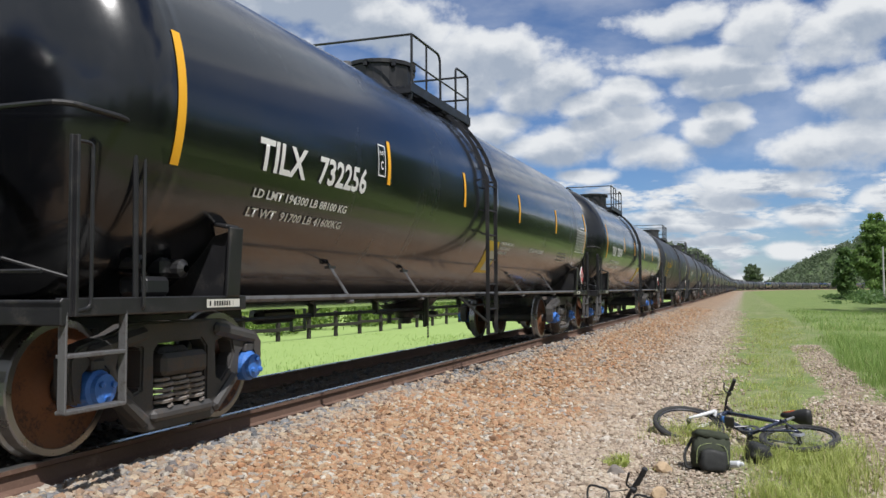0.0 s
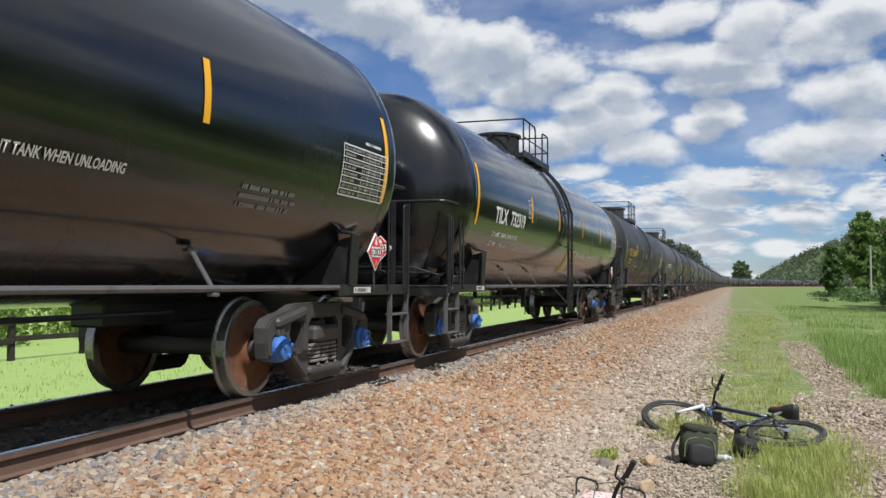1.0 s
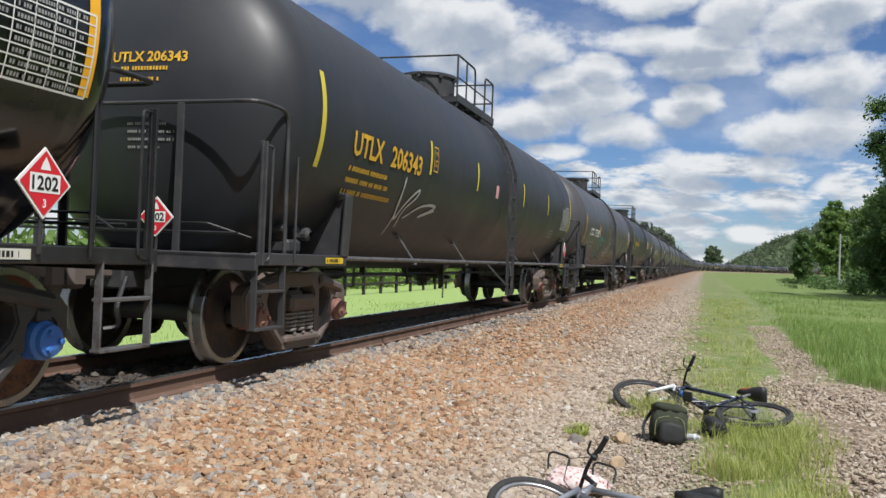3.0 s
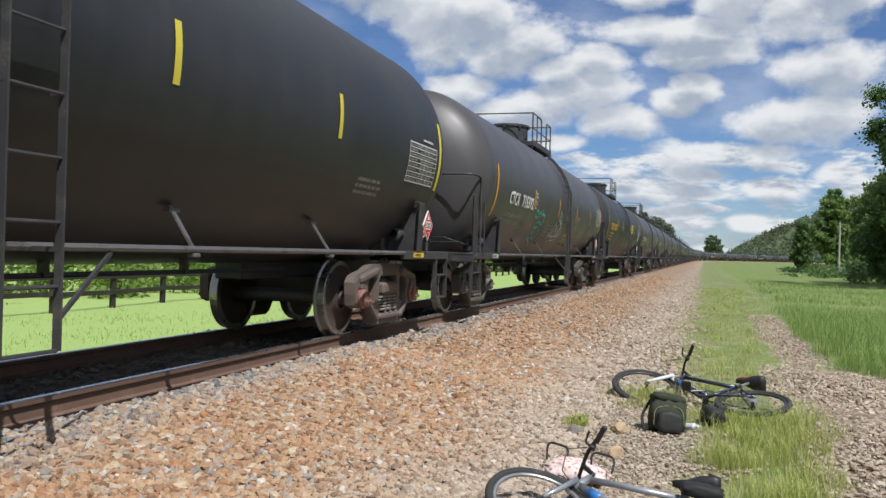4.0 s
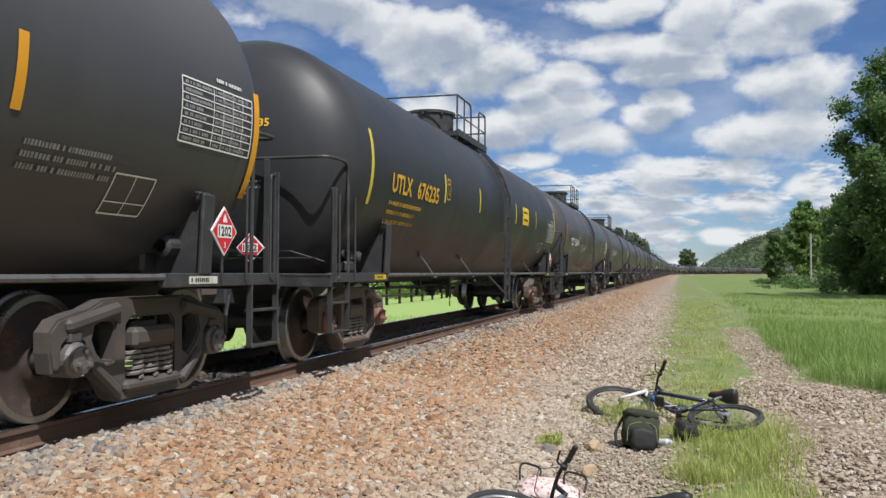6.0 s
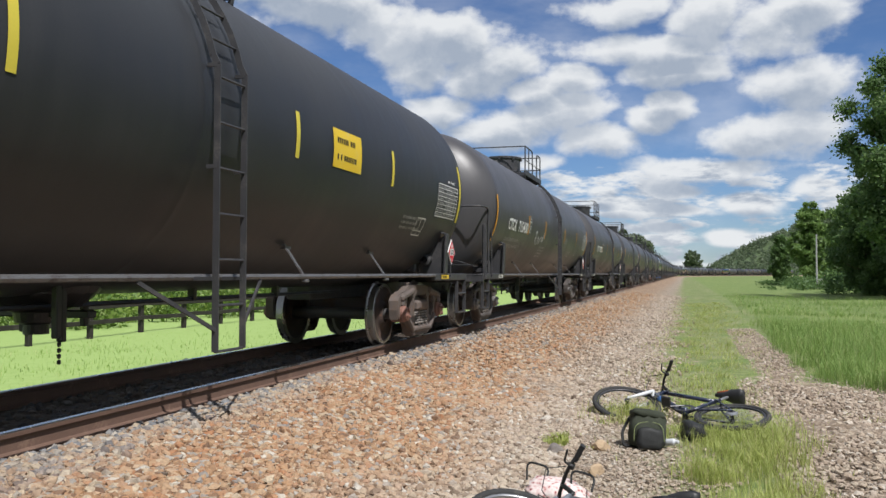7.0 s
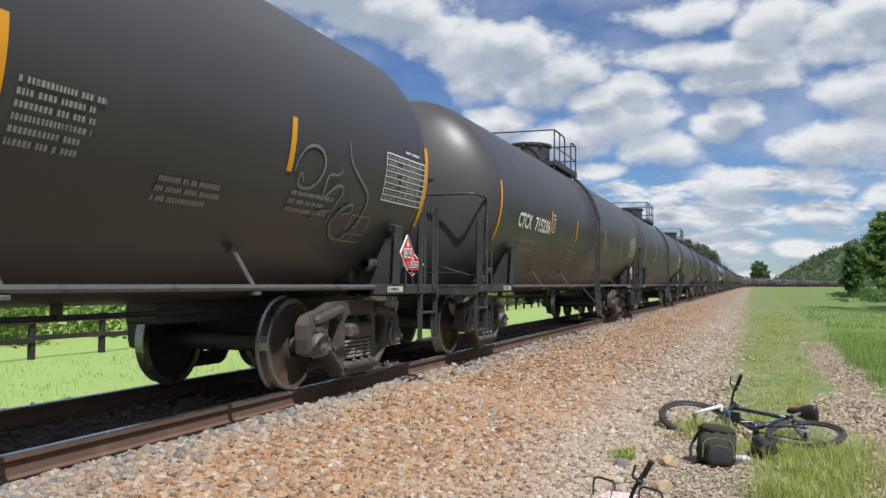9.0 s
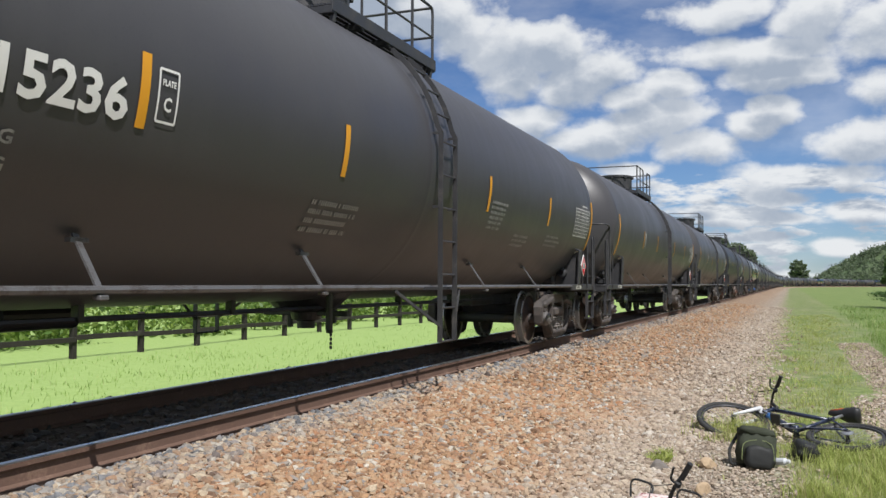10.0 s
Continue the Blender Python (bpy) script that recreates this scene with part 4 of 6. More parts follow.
def add_top(car, style):
    """Manway, loading platform, its rails, and the ladder up the side; further forward on the glossy cars."""
    before = {o.name for o in car.children}
    steel = M["black_steel"] if style == "gloss" else M["grey_steel"]
    bm = bmesh.new()
    lathe(bm, [(3.90, 0.56), (4.02, 0.54), (4.04, 0.50), (4.38, 0.50), (4.385, 0.535), (4.44, 0.535), (4.455, 0.48), (4.47, 0.30), (4.475, 0.002)], "z", 28, (0, -0.10, 0))
    for k in range(8):
        t = 2 * math.pi * k / 8
        box(bm, (0.53 * math.cos(t) - 0.03, -0.10 + 0.53 * math.sin(t) - 0.03, 4.33), (0.53 * math.cos(t) + 0.03, -0.10 + 0.53 * math.sin(t) + 0.03, 4.43), 0.01)
    part("manway", bm, steel, car)
    bm = bmesh.new()
    lathe(bm, [(3.95, 0.12), (4.12, 0.12), (4.14, 0.07), (4.20, 0.07), (4.22, 0.002)], "z", 14, (0.05, -1.35, 0))
    part("relief_valve", bm, M["edge_steel"], car)
    for sx in (1, -1):
        bm = bmesh.new()
        x0, x1 = sorted((sx * 0.42, sx * 0.80))
        for y in (-0.85, -0.2, 0.45, 1.1, 1.76):
            box(bm, (x0, y - 0.03, 3.82), (x1, y + 0.03, 3.90), 0.006)
        xo = sx * 0.79
        box(bm, (min(xo, xo + sx * 0.02), -0.88, 3.84), (max(xo, xo + sx * 0.02), 1.80, 3.98), 0.004)
        for y in (-0.8, 1.7):
            beam(bm, (sx * 0.78, y, 3.86), (sx * 0.76, y, 3.74), 0.05, 0.05, 0.006, up=(0, 1, 0))
        deck = part("platform", bm, steel, car)
        for k in range(5):
            x = x0 + 0.03 + k * (x1 - x0 - 0.06) / 4
            bm = bmesh.new()
            box(bm, (x - 0.03, -0.88, 3.902), (x + 0.03, 1.80, 3.925), 0.0)
            part("slat", bm, steel, deck)
        x = sx * 0.78
        bm = bmesh.new()
        tube(bm, rounded([(x, -0.78, 4.67), (x, 0.38, 4.67), (x, 0.40, 3.90)], 0.14), 0.019, 7)
        tube(bm, [(x, -0.78, 3.90), (x, -0.78, 4.68)], 0.019, 7)
        tube(bm, [(x, -0.20, 3.90), (x, -0.20, 4.67)], 0.016, 7)
        tube(bm, [(x, -0.78, 4.28), (x, 0.40, 4.28)], 0.014, 6)
        tube(bm, [(x, 0.40, 4.28), (x, 1.75, 4.28)], 0.014, 6)
        part("handrail", bm, steel, car)
        bm = bmesh.new()
        tube(bm, rounded([(x, 1.12, 3.90), (x, 1.12, 4.67), (x, 1.75, 4.67), (x, 1.75, 3.90)], 0.09), 0.019, 7)
        part("handrail_hoop", bm, steel, car)
    for y, z in ((-0.78, 4.67), (1.75, 4.67), (1.75, 4.28)):
        bm = bmesh.new()
        tube(bm, [(0.78, y, z), (-0.78, y, z)], 0.017, 7)
        part("cross_rail", bm, steel, car)
    # ladder: straight to the tank's waist, then bent over its shoulder
    for sx in (1, -1):
        bm = bmesh.new()
        x = sx * (RT + 0.07)
        line = [(x, 0.45), (x, 2.70)]
        for k in range(1, 9):
            t = radians(8 + k * 5.4)
            line.append((sx * (RT + 0.07) * math.cos(t), ZT + (RT + 0.07) * math.sin(t)))
        for y in (0.08, 0.50):
            for (xa, za), (xb, zb) in zip(line, line[1:]):
                beam(bm, (xa, y, za), (xb, y, zb), 0.014, 0.055, 0.0, up=(sx, 0, 0))
        z = 0.45
        while z < 2.75:
            tube(bm, [(x, 0.08, z), (x, 0.50, z)], 0.012, 6)
            z += 0.36
        for xa, za in line[3::2]:
            tube(bm, [(xa, 0.08, za), (xa, 0.50, za)], 0.012, 6)
        for zz in (1.02, 1.9, 2.7):
            for y in (0.08, 0.50):
                beam(bm, (x, y, zz), (sx * (RT - 0.3 if zz < 1.3 else RT - 0.02), y, zz), 0.02, 0.03, 0.0)
        for s in (-1, 1):
            beam(bm, (x, 0.29 + s * 0.21, 0.62), (sx * 1.40, 0.29 + s * 0.9, 1.00), 0.02, 0.03, 0.0)
        part("ladder", bm, steel, car)
    if style == "gloss":
        for o in car.children:
            if o.name not in before:
                o.location.y = -0.85


def add_side(car, style):
    """Side sill pipe, its hangers, bottom outlet and underside fittings."""
    steel = M["edge_steel"]
    for sx in (1, -1):
        bm = bmesh.new()
        tube(bm, [(sx * (SIDE - 0.02), -6.73, 1.03), (sx * (SIDE - 0.02), 6.73, 1.03)], 0.026, 8)
        part("side_sill", bm, steel, car)
        for y in ((-4.85, -2.90, 2.05, 4.62) if style == "gloss" else (-4.50, -2.00, 2.12, 4.52)):
            z1 = 1.36
            xt = math.sqrt(RT ** 2 - (z1 - ZT) ** 2)
            bm = bmesh.new()
            beam(bm, (sx * (SIDE - 0.02), y, 1.02), (sx * (xt + 0.012), y + 0.05, z1), 0.05, 0.014, 0.0, up=(sx, 0, 0))
            beam(bm, (sx * (xt + 0.03), y - 0.02, z1 - 0.035), (sx * (xt + 0.03), y + 0.12, z1 - 0.035), 0.05, 0.03, 0.0)
            box(bm, (sx * (SIDE - 0.02) - 0.035, y - 0.035, 0.97), (sx * (SIDE - 0.02) + 0.035, y + 0.035, 1.0), 0.006)
            part("sill_hanger", bm, steel, car)
    bm = bmesh.new()
    lathe(bm, [(1.00, 0.55), (0.90, 0.48), (0.78, 0.34), (0.74, 0.18), (0.66, 0.16), (0.64, 0.10), (0.56, 0.10), (0.555, 0.002)], "z", 20)
    box(bm, (-0.55, -0.05, 0.70), (0.55, 0.05, 0.76), 0.01)
    for x, y, z in ((0.5, -0.35, 0.56), (0.42, -0.2, 0.52), (-0.4, 0.3, 0.55), (0.1, 0.45, 0.6)):
        box(bm, (x - 0.03, y - 0.03, z), (x + 0.03, y + 0.03, 0.98), 0.01)
    for k in range(5):
        t0 = 0.56 - k * 0.045
        lathe(bm, [(t0 - 0.02, 0.004), (t0 - 0.012, 0.016), (t0 + 0.012, 0.016), (t0 + 0.02, 0.004)], "z", 6, (0.52, -0.34, 0))
    part("bottom_outlet", bm, M["black_steel"], car)
    bm = bmesh.new()
    lathe(bm, [(-0.4, 0.02), (-0.36, 0.11), (0.36, 0.11), (0.4, 0.02)], "y", 14, (-0.35, -3.4, 0.80))
    tube(bm, [(0.30, -5.6, 0.80), (0.30, 5.6, 0.80)], 0.022, 6)
    for y in (-3.6, -1.8, 1.8, 3.6):
        box(bm, (0.26, y - 0.03, 0.78), (0.34, y + 0.03, 1.0), 0.006)
    part("brake_rigging", bm, M["black_steel"], car)


def build_car(style, air=False):
    names = {"gloss": "glossy black tank car with amber stripes", "satin": "dusty black tank car with faded yellow stripes", "matte": "dull grey tank car with orange stripes"}
    car = thing("tank_car", names[style] + " on rails", "tank car", "cars of the train")
    bm = bmesh.new()
    tank_mesh(bm)
    part("tank", bm, PAINT[style], car, smooth=True)
    add_top(car, style)
    add_side(car, style)
    for e in (-1, 1):
        add_end(car, e, style, air and e > 0)
        add_truck(car, e * TRUCK_Y, style)
    return car


# Where each car's leading stripe stands at the start, metres along the track, and its kind
LEAD = [-14.05, 4.50, 23.29, 41.85, 60.63, 78.90, 97.30, 116.05]
KIND = ["gloss", "gloss", "gloss", "satin", "matte", "satin", "matte", "matte"]
N_CARS = 42
for i in range(8, N_CARS):
    LEAD.append(116.05 + (i - 7) * PITCH)
    KIND.append(("satin", "matte", "matte", "satin", "matte", "gloss", "matte")[i % 7])
masters = {k: build_car(k, air=(k != "gloss")) for k in ("gloss", "satin", "matte")}
CARS = []
taken = set()
for i in range(N_CARS):
    k = KIND[i]
    if k not in taken:
        taken.add(k)
        CARS.append(masters[k])
    else:
        CARS.append(copy_thing(masters[k], Matrix()))


# ---- lettering, stripes and paint on the cars ----
def patch(car, name, u0, u1, z0, z1, mat, label="", skew=0.0, off=0.006, n=6):
    """A patch of tape or paint on the barrel, from u0 to u1 metres behind the leading stripe."""
    verts, faces = [], []
    for i in range(n + 1):
        z = z0 + (z1 - z0) * i / n
        for u in (u0, u1):
            verts.append(on_tank(u - MID + skew * (i / n - 0.5), z, off))
    for i in range(n):
        faces.append((2 * i, 2 * i + 1, 2 * i + 3, 2 * i + 2))
    return raw(name, verts, faces, mat, car, label)


def glyphs(text):
    """The outline of a text as triangles, one unit high over its capitals."""
    cu = bpy.data.curves.new("text", "FONT")
    cu.body, cu.resolution_u, cu.offset = text, 2, 0.026
    ob = bpy.data.objects.new("text", cu)
    me = bpy.data.meshes.new_from_object(ob)
    bm = bmesh.new()
    bm.from_mesh(me)
    ys = [v.co.y for v in bm.verts]
    xs = [v.co.x for v in bm.verts]
    k = 1 / (max(ys) - min(ys))
    bmesh.ops.transform(bm, matrix=Matrix.Diagonal((k, k, 1, 1)) @ Matrix.Translation((-min(xs), -min(ys), 0)), verts=bm.verts)
    bpy.data.objects.remove(ob)
    bpy.data.curves.remove(cu)
    bpy.data.meshes.remove(me)
    return bm, (max(xs) - min(xs)) * k


def lettering(car, text, u0, u1, zc, cap, mat, name="lettering", place=None):
    """Text between u0 and u1 on the barrel, or through place(a, b) elsewhere."""
    bm, w = glyphs(text)
    if cap > 0.15 and place is None:
        for k in range(1, 4):
            bmesh.ops.bisect_plane(bm, geom=bm.verts[:] + bm.edges[:] + bm.faces[:], plane_co=(0, k / 4, 0), plane_no=(0, 1, 0))
    for v in bm.verts:
        a, b = v.co.x / w, v.co.y - 0.5
        v.co = place(a, b) if place else on_tank(u0 - MID + a * (u1 - u0), zc + b * cap, 0.010)
    return part(name, bm, mat, car)


def bars(car, u0, u1, zc, rows, mat, seed=0, cap=0.045, gap=0.085, name="fine_print", place=None):
    """Print too fine to read: rows of short bars."""
    r = random.Random(seed)
    verts, faces = [], []
    for j in range(rows):
        z = zc + (rows - 1) * gap / 2 - j * gap
        u, end = u0, u1 - r.uniform(0, 0.35) * (u1 - u0)
        while u < end:
            w = min(cap * r.uniform(0.45, 0.75), end - u)
            k = len(verts)
            for uu, zz in ((u, z - cap / 2), (u + w, z - cap / 2), (u + w, z + cap / 2), (u, z + cap / 2)):
                verts.append(place(uu, zz) if place else on_tank(uu - MID, zz, 0.009))
            faces.append((k, k + 1, k + 2, k + 3))
            u += w + cap * (0.28 if r.random() < 0.82 else 1.0)
    ob = raw(name, verts, faces, mat, car)
    ob["kind"] = "stuff"
    return ob


def outline(car, u0, u1, z0, z1, w, mat, skew=0.0, cells=(), rows=(), name="stencil_frame"):
    """A painted frame with inner lines."""
    bm = bmesh.new()
    def strip(ua, za, ub, zb, hw):
        n = 6
        d = Vector((ub - ua, zb - za)).normalized()
        s = Vector((-d.y, d.x)) * hw
        prev = None
        for i in range(n + 1):
            t = i / n
            u, z = ua + (ub - ua) * t, za + (zb - za) * t
            q = []
            for sg in (-1, 1):
                uu, zz = u + s.x * sg, z + s.y * sg
                q.append(bm.verts.new(on_tank(uu - MID + skew * ((zz - z0) / (z1 - z0) - 0.5), zz, 0.008)))
            if prev:
                bm.faces.new((prev[0], q[0], q[1], prev[1]))
            prev = q
    for a, b, c, d in ((u0, z0, u1, z0), (u0, z1, u1, z1), (u0, z0, u0, z1), (u1, z0, u1, z1)):
        strip(a, b, c, d, w / 2)
    for f in cells:
        strip(u0 + (u1 - u0) * f, z0, u0 + (u1 - u0) * f, z1, w / 3)
    for f in rows:
        strip(u0, z0 + (z1 - z0) * f, u1, z0 + (z1 - z0) * f, w / 3)
    ob = part(name, bm, mat, car)
    ob["kind"] = "stuff"
    return ob


def scrawl(car, strokes, width, mat, name="graffiti", du=0.0):
    """Sprayed strokes: polylines in (u, z), smoothed, laid on the barrel as ribbons."""
    bm = bmesh.new()
    for k, pts in enumerate(strokes):
        p = [Vector((a, b)) for a, b in pts]
        for _ in range(2):
            q = [p[0]]
            for a, b in zip(p, p[1:]):
                q += [a * 0.75 + b * 0.25, a * 0.25 + b * 0.75]
            p = q + [p[-1]]
        prev = None
        for i, c in enumerate(p):
            d = (p[min(i + 1, len(p) - 1)] - p[max(i - 1, 0)])
            if d.length < 1e-6:
                continue
            d.normalize()
            s = Vector((-d.y, d.x)) * width * (0.5 - 0.25 * abs(2 * i / len(p) - 1))
            q = [bm.verts.new(on_tank(c.x + du + g * s.x - MID, c.y + g * s.y, 0.010 + 0.0012 * k)) for g in (-1, 1)]
            if prev:
                bm.faces.new((prev[0], q[0], q[1], prev[1]))
            prev = q
    return part(name, bm, mat, car)


def loops(u, z, w, h, n, seed):
    """Tangled tag-like strokes within a box."""
    r = random.Random(seed)
    out = []
    for k in range(n):
        cu, cz = u + w * (k + 0.5) / n, z + h * r.uniform(0.3, 0.7)
        a0, turns = r.uniform(0, 6.3), r.uniform(0.8, 1.6)
        ru, rz = w / n * r.uniform(0.5, 0.9), h * r.uniform(0.25, 0.5)
        lean = r.uniform(-0.3, 0.6)
        out.append([(cu + ru * math.cos(a0 + t) + lean * rz * math.sin(a0 + t), cz + rz * math.sin(a0 + t) * (1 - 0.06 * t)) for t in [turns * 6.28 * i / 10 for i in range(11)]])
        out.append([(cu + r.uniform(-1, 1) * w / n, z + h * r.uniform(0, 1)) for _ in range(4)])
    return out


def placard(car, m):
    """A red diamond hazard placard with its number, on a holder."""
    bm = bmesh.new()
    d = 0.205
    vs = [bm.verts.new((x, 0.0, z)) for x, z in ((0, -d), (d, 0), (0, d), (-d, 0))]
    vb = [bm.verts.new((x, -0.012, z)) for x, z in ((0, -d), (d, 0), (0, d), (-d, 0))]
    bm.faces.new(vs)
    bm.faces.new(vb[::-1])
    for i in range(4):
        bm.faces.new((vs[i], vb[i], vb[(i + 1) % 4], vs[(i + 1) % 4]))
    bmesh.ops.recalc_face_normals(bm, faces=bm.faces[:])
    bmesh.ops.rotate(bm, verts=bm.verts, cent=(0, 0, 0), matrix=Matrix.Rotation(math.pi, 3, "Z"))
    ob = part("hazard_placard", bm, M["placard_white"], car, "red and white diamond placard numbered 1202")
    ob.matrix_basis = m
    bm = bmesh.new()
    box(bm, (-0.012, 0.013, -0.40), (0.012, 0.025, 0.1), 0.0)
    part("holder", bm, M["grey_steel"], ob)
    # local: x right, z up, face towards -y
    P = lambda a, b, o: (a, -0.002 - o, b)
    d = 0.185
    raw("red_field", [P(0, -d, 0.002), P(d, 0, 0.002), P(0, d, 0.002), P(-d, 0, 0.002)], [(0, 1, 2, 3)], M["placard_red"], ob)
    raw("number_panel", [P(-0.115, -0.055, 0.004), P(0.115, -0.055, 0.004), P(0.115, 0.055, 0.004), P(-0.115, 0.055, 0.004)], [(0, 1, 2, 3)], M["placard_white"], ob)
    lettering(ob, "1202", 0, 0, 0, 1, M["ink"], "number", lambda a, b: P(-0.10 + a * 0.20, b * 0.085, 0.006))
    raw("flame_mark", [P(-0.04, 0.075, 0.004), P(0.04, 0.075, 0.004), P(0.025, 0.11, 0.004), P(0.0, 0.15, 0.004), P(-0.025, 0.11, 0.004)], [(0, 1, 2, 3, 4)], M["placard_white"], ob)
    lettering(ob, "3", 0, 0, 0, 1, M["placard_white"], "number", lambda a, b: P(-0.013 + a * 0.026, -0.115 + b * 0.05, 0.004))
    return ob


FACE_SIDE = pose(0, 0, 0, 0, 0, 90)


def dress(i, mark, number):
    car, kind = CARS[i], KIND[i]
    tape = {"gloss": M["stripe_amber"], "satin": M["stripe_lemon"], "matte": M["stripe_orange"]}[kind]
    zs = {"gloss": 2.45, "satin": 2.40, "matte": 2.22}[kind]
    ink = M["yellow_paint"] if kind == "satin" else M["white_paint"]
    sh = {"gloss": 0.47, "satin": 0.45, "matte": 0.45}[kind]
    for u in ({"gloss": 0.22, "satin": 0.10, "matte": 0.0 if i == 6 else 0.12}[kind], {"gloss": 15.5, "satin": 15.45, "matte": 15.45 if i == 4 else 15.72 if i in (6, 7) else 15.56}[kind]):
        patch(car, "reflective_stripe", u - 0.045, u + 0.045, zs - 0.50, zs + 0.42, tape, n=14)
    us = {"gloss": (3.74, 6.34, 9.3, 12.22), "satin": (3.40, 5.82, 9.4, 12.15), "matte": (3.58, 6.05 if i != 4 else 6.8, 9.82, 12.72)}[kind]
    for u in us:
        patch(car, "reflective_stripe", u - 0.04, u + 0.04, zs - sh / 2, zs + sh / 2, tape, n=8)
    # data table ahead of the rear stripe
    w, z0 = (14.22, 1.94) if kind == "satin" else (14.30, 2.06) if i == 4 else (14.60 if i == 6 else 14.45, 1.94)
    outline(car, w, w + 1.06, z0, z0 + 0.49, 0.013, M["white_paint"], cells=(0.42, 0.56, 0.70, 0.85), rows=[k / 8 for k in range(1, 8)], name="data_table")
    for r in range(8):
        bars(car, w + 0.04, w + 0.42, z0 + 0.03 + r * 0.061, 1, M["grey_paint"], 50 + r, 0.026)
        bars(car, w + 0.47, w + 1.02, z0 + 0.03 + r * 0.061, 1, M["grey_paint"], 80 + r, 0.024)
    bars(car, w + 0.5, w + 1.0, z0 + 0.56, 1, M["white_paint"], 5, 0.03)
    bars(car, 12.85, 13.75, 1.77, 3, M["grey_paint"], 3 + i, 0.035, 0.07)
    if not mark:
        return
    if mark != "-":
        z0 = {"gloss": 2.18, "satin": 2.24, "matte": 2.13}[kind]
        ua, ub = {"gloss": (1.20, 3.19), "satin": (0.85, 3.03), "matte": (1.20, 3.46)}[kind]
        lettering(car, mark, ua, ua + 0.385 * (ub - ua), z0, 0.255, ink, "car_mark")
        lettering(car, number, ua + 0.50 * (ub - ua), ub, z0, 0.255, ink, "car_number")
        spec = {"gloss": ("LD LMT 194300 LB 88100 KG", "LT WT  91700 LB 41600KG"), "matte": ("LD LMT 200800 LB 91050 KG", "LT WT  85200 LB 38650 KG")}.get(kind)
        if spec:
            for k, t in enumerate(spec):
                lettering(car, t, *((1.24, 2.89, 1.875 - 0.15 * k) if kind == "gloss" else (1.13, 2.76, 1.81 - 0.135 * k)), 0.075, M["white_paint"] if kind == "gloss" else M["grey_paint"], "weight_line")
        else:
            for k in range(3):
                bars(car, 0.85, 2.45, 1.98 - 0.12 * k, 1, M["yellow_paint"], 20 + k + i, 0.05)
    ub = us[0] + (-0.20 if kind == "gloss" else 0.20)
    outline(car, ub - 0.085, ub + 0.085, zs - 0.16, zs + 0.16, 0.016, ink, name="plate_box")
    lettering(car, "PLATE", ub - 0.06, ub + 0.06, zs + 0.08, 0.04, ink, "plate_word")
    lettering(car, "C", ub - 0.035, ub + 0.035, zs - 0.05, 0.09, ink, "plate_letter")
    # leading head
    if mark != "-":
        lettering(car, mark + " " + number, 0, 0, 0, 1, ink, "head_number", lambda a, b: on_head(-0.20 + a * 0.76, 2.80 + b * 0.10))
    bars(car, -0.10, 0.42, 2.64, 2, ink, 8, 0.035, 0.10, name="head_print", place=lambda a, b: on_head(a, b))
    bars(car, 0.0, 0.48, 2.08, 4, M["grey_paint"], 9, 0.024, 0.07, name="head_print", place=lambda a, b: on_head(a, b))
    placard(car, pose(0.45, -8.66, 1.56 if kind == "gloss" else 1.34, 0, 0, 0) @ Matrix.Scale(0.86, 4))
    placard(car, Matrix.Translation((1.46, 15.25 - MID, 1.41)) @ FACE_SIDE)
    for e in (-1, 1):
        u = 0.72 if e < 0 else 15.0
        raw("shoe_sign", [(SIDE + 0.004, u - MID + a * 0.21, 1.005 + b * 0.03) for a, b in ((-1, -1), (1, -1), (1, 1), (-1, 1))], [(0, 1, 2, 3)], M["panel_white"] if kind != "satin" else M["panel_yellow"], car)
        bars(car, -0.18, 0.18, 1.005, 1, M["ink"], 11, 0.035, name="sign_print", place=lambda a, b: (SIDE + 0.006, u - MID + a, b))


for i, (mark, number) in enumerate((("-", ""), ("TILX", "732256"), ("TILX", "732319"), ("UTLX", "206343"), ("CTCX", "715392"), ("UTLX", "676235"), ("CTCX", "715430"), ("CTCX", "715236"), ("-", ""), ("-", ""), ("-", ""), ("-", ""))):
    dress(i, mark, number)
for i in range(12, N_CARS):
    dress(i, "", "")

for i in (1, 2):
    c = CARS[i]
    patch(c, "notice_panel", 7.86, 8.50, 1.36, 1.84, M["panel_yellow"], "yellow notice panel", -0.16)
    patch(c, "notice_sheet", 8.12, 8.46, 1.40, 1.70, M["panel_white"], "", -0.08, 0.010)
    bars(c, 8.52, 9.25, 1.76, 3, M["white_paint"], 31, 0.04, 0.075)
    lettering(c, "VENT TANK WHEN UNLOADING", 10.42, 11.52, 1.80, 0.07, M["white_paint"], "vent_notice")
c = CARS[3]
patch(c, "tag", 7.05, 7.25, 2.16, 2.38, M["pink_tag"])
scrawl(c, [[(2.64, 1.34), (2.56, 1.6), (2.44, 2.02), (2.48, 2.06), (2.48, 1.7), (2.66, 1.5), (2.67, 1.72), (3.06, 1.98), (3.09, 1.87), (2.74, 1.67), (2.82, 1.45)], [(2.89, 1.57), (3.36, 1.78), (4.02, 1.8), (3.66, 1.68), (3.3, 1.59), (3.94, 1.73)]], 0.045, M["spray_white"], du=0.1)
c = CARS[4]
scrawl(c, [[(2.98, 1.58), (2.95, 1.76), (3.1, 1.55), (3.03, 1.81), (3.19, 1.58), (3.14, 1.85), (3.3, 1.56)], [(2.88, 1.49), (3.4, 1.59)]], 0.035, M["spray_grey"])
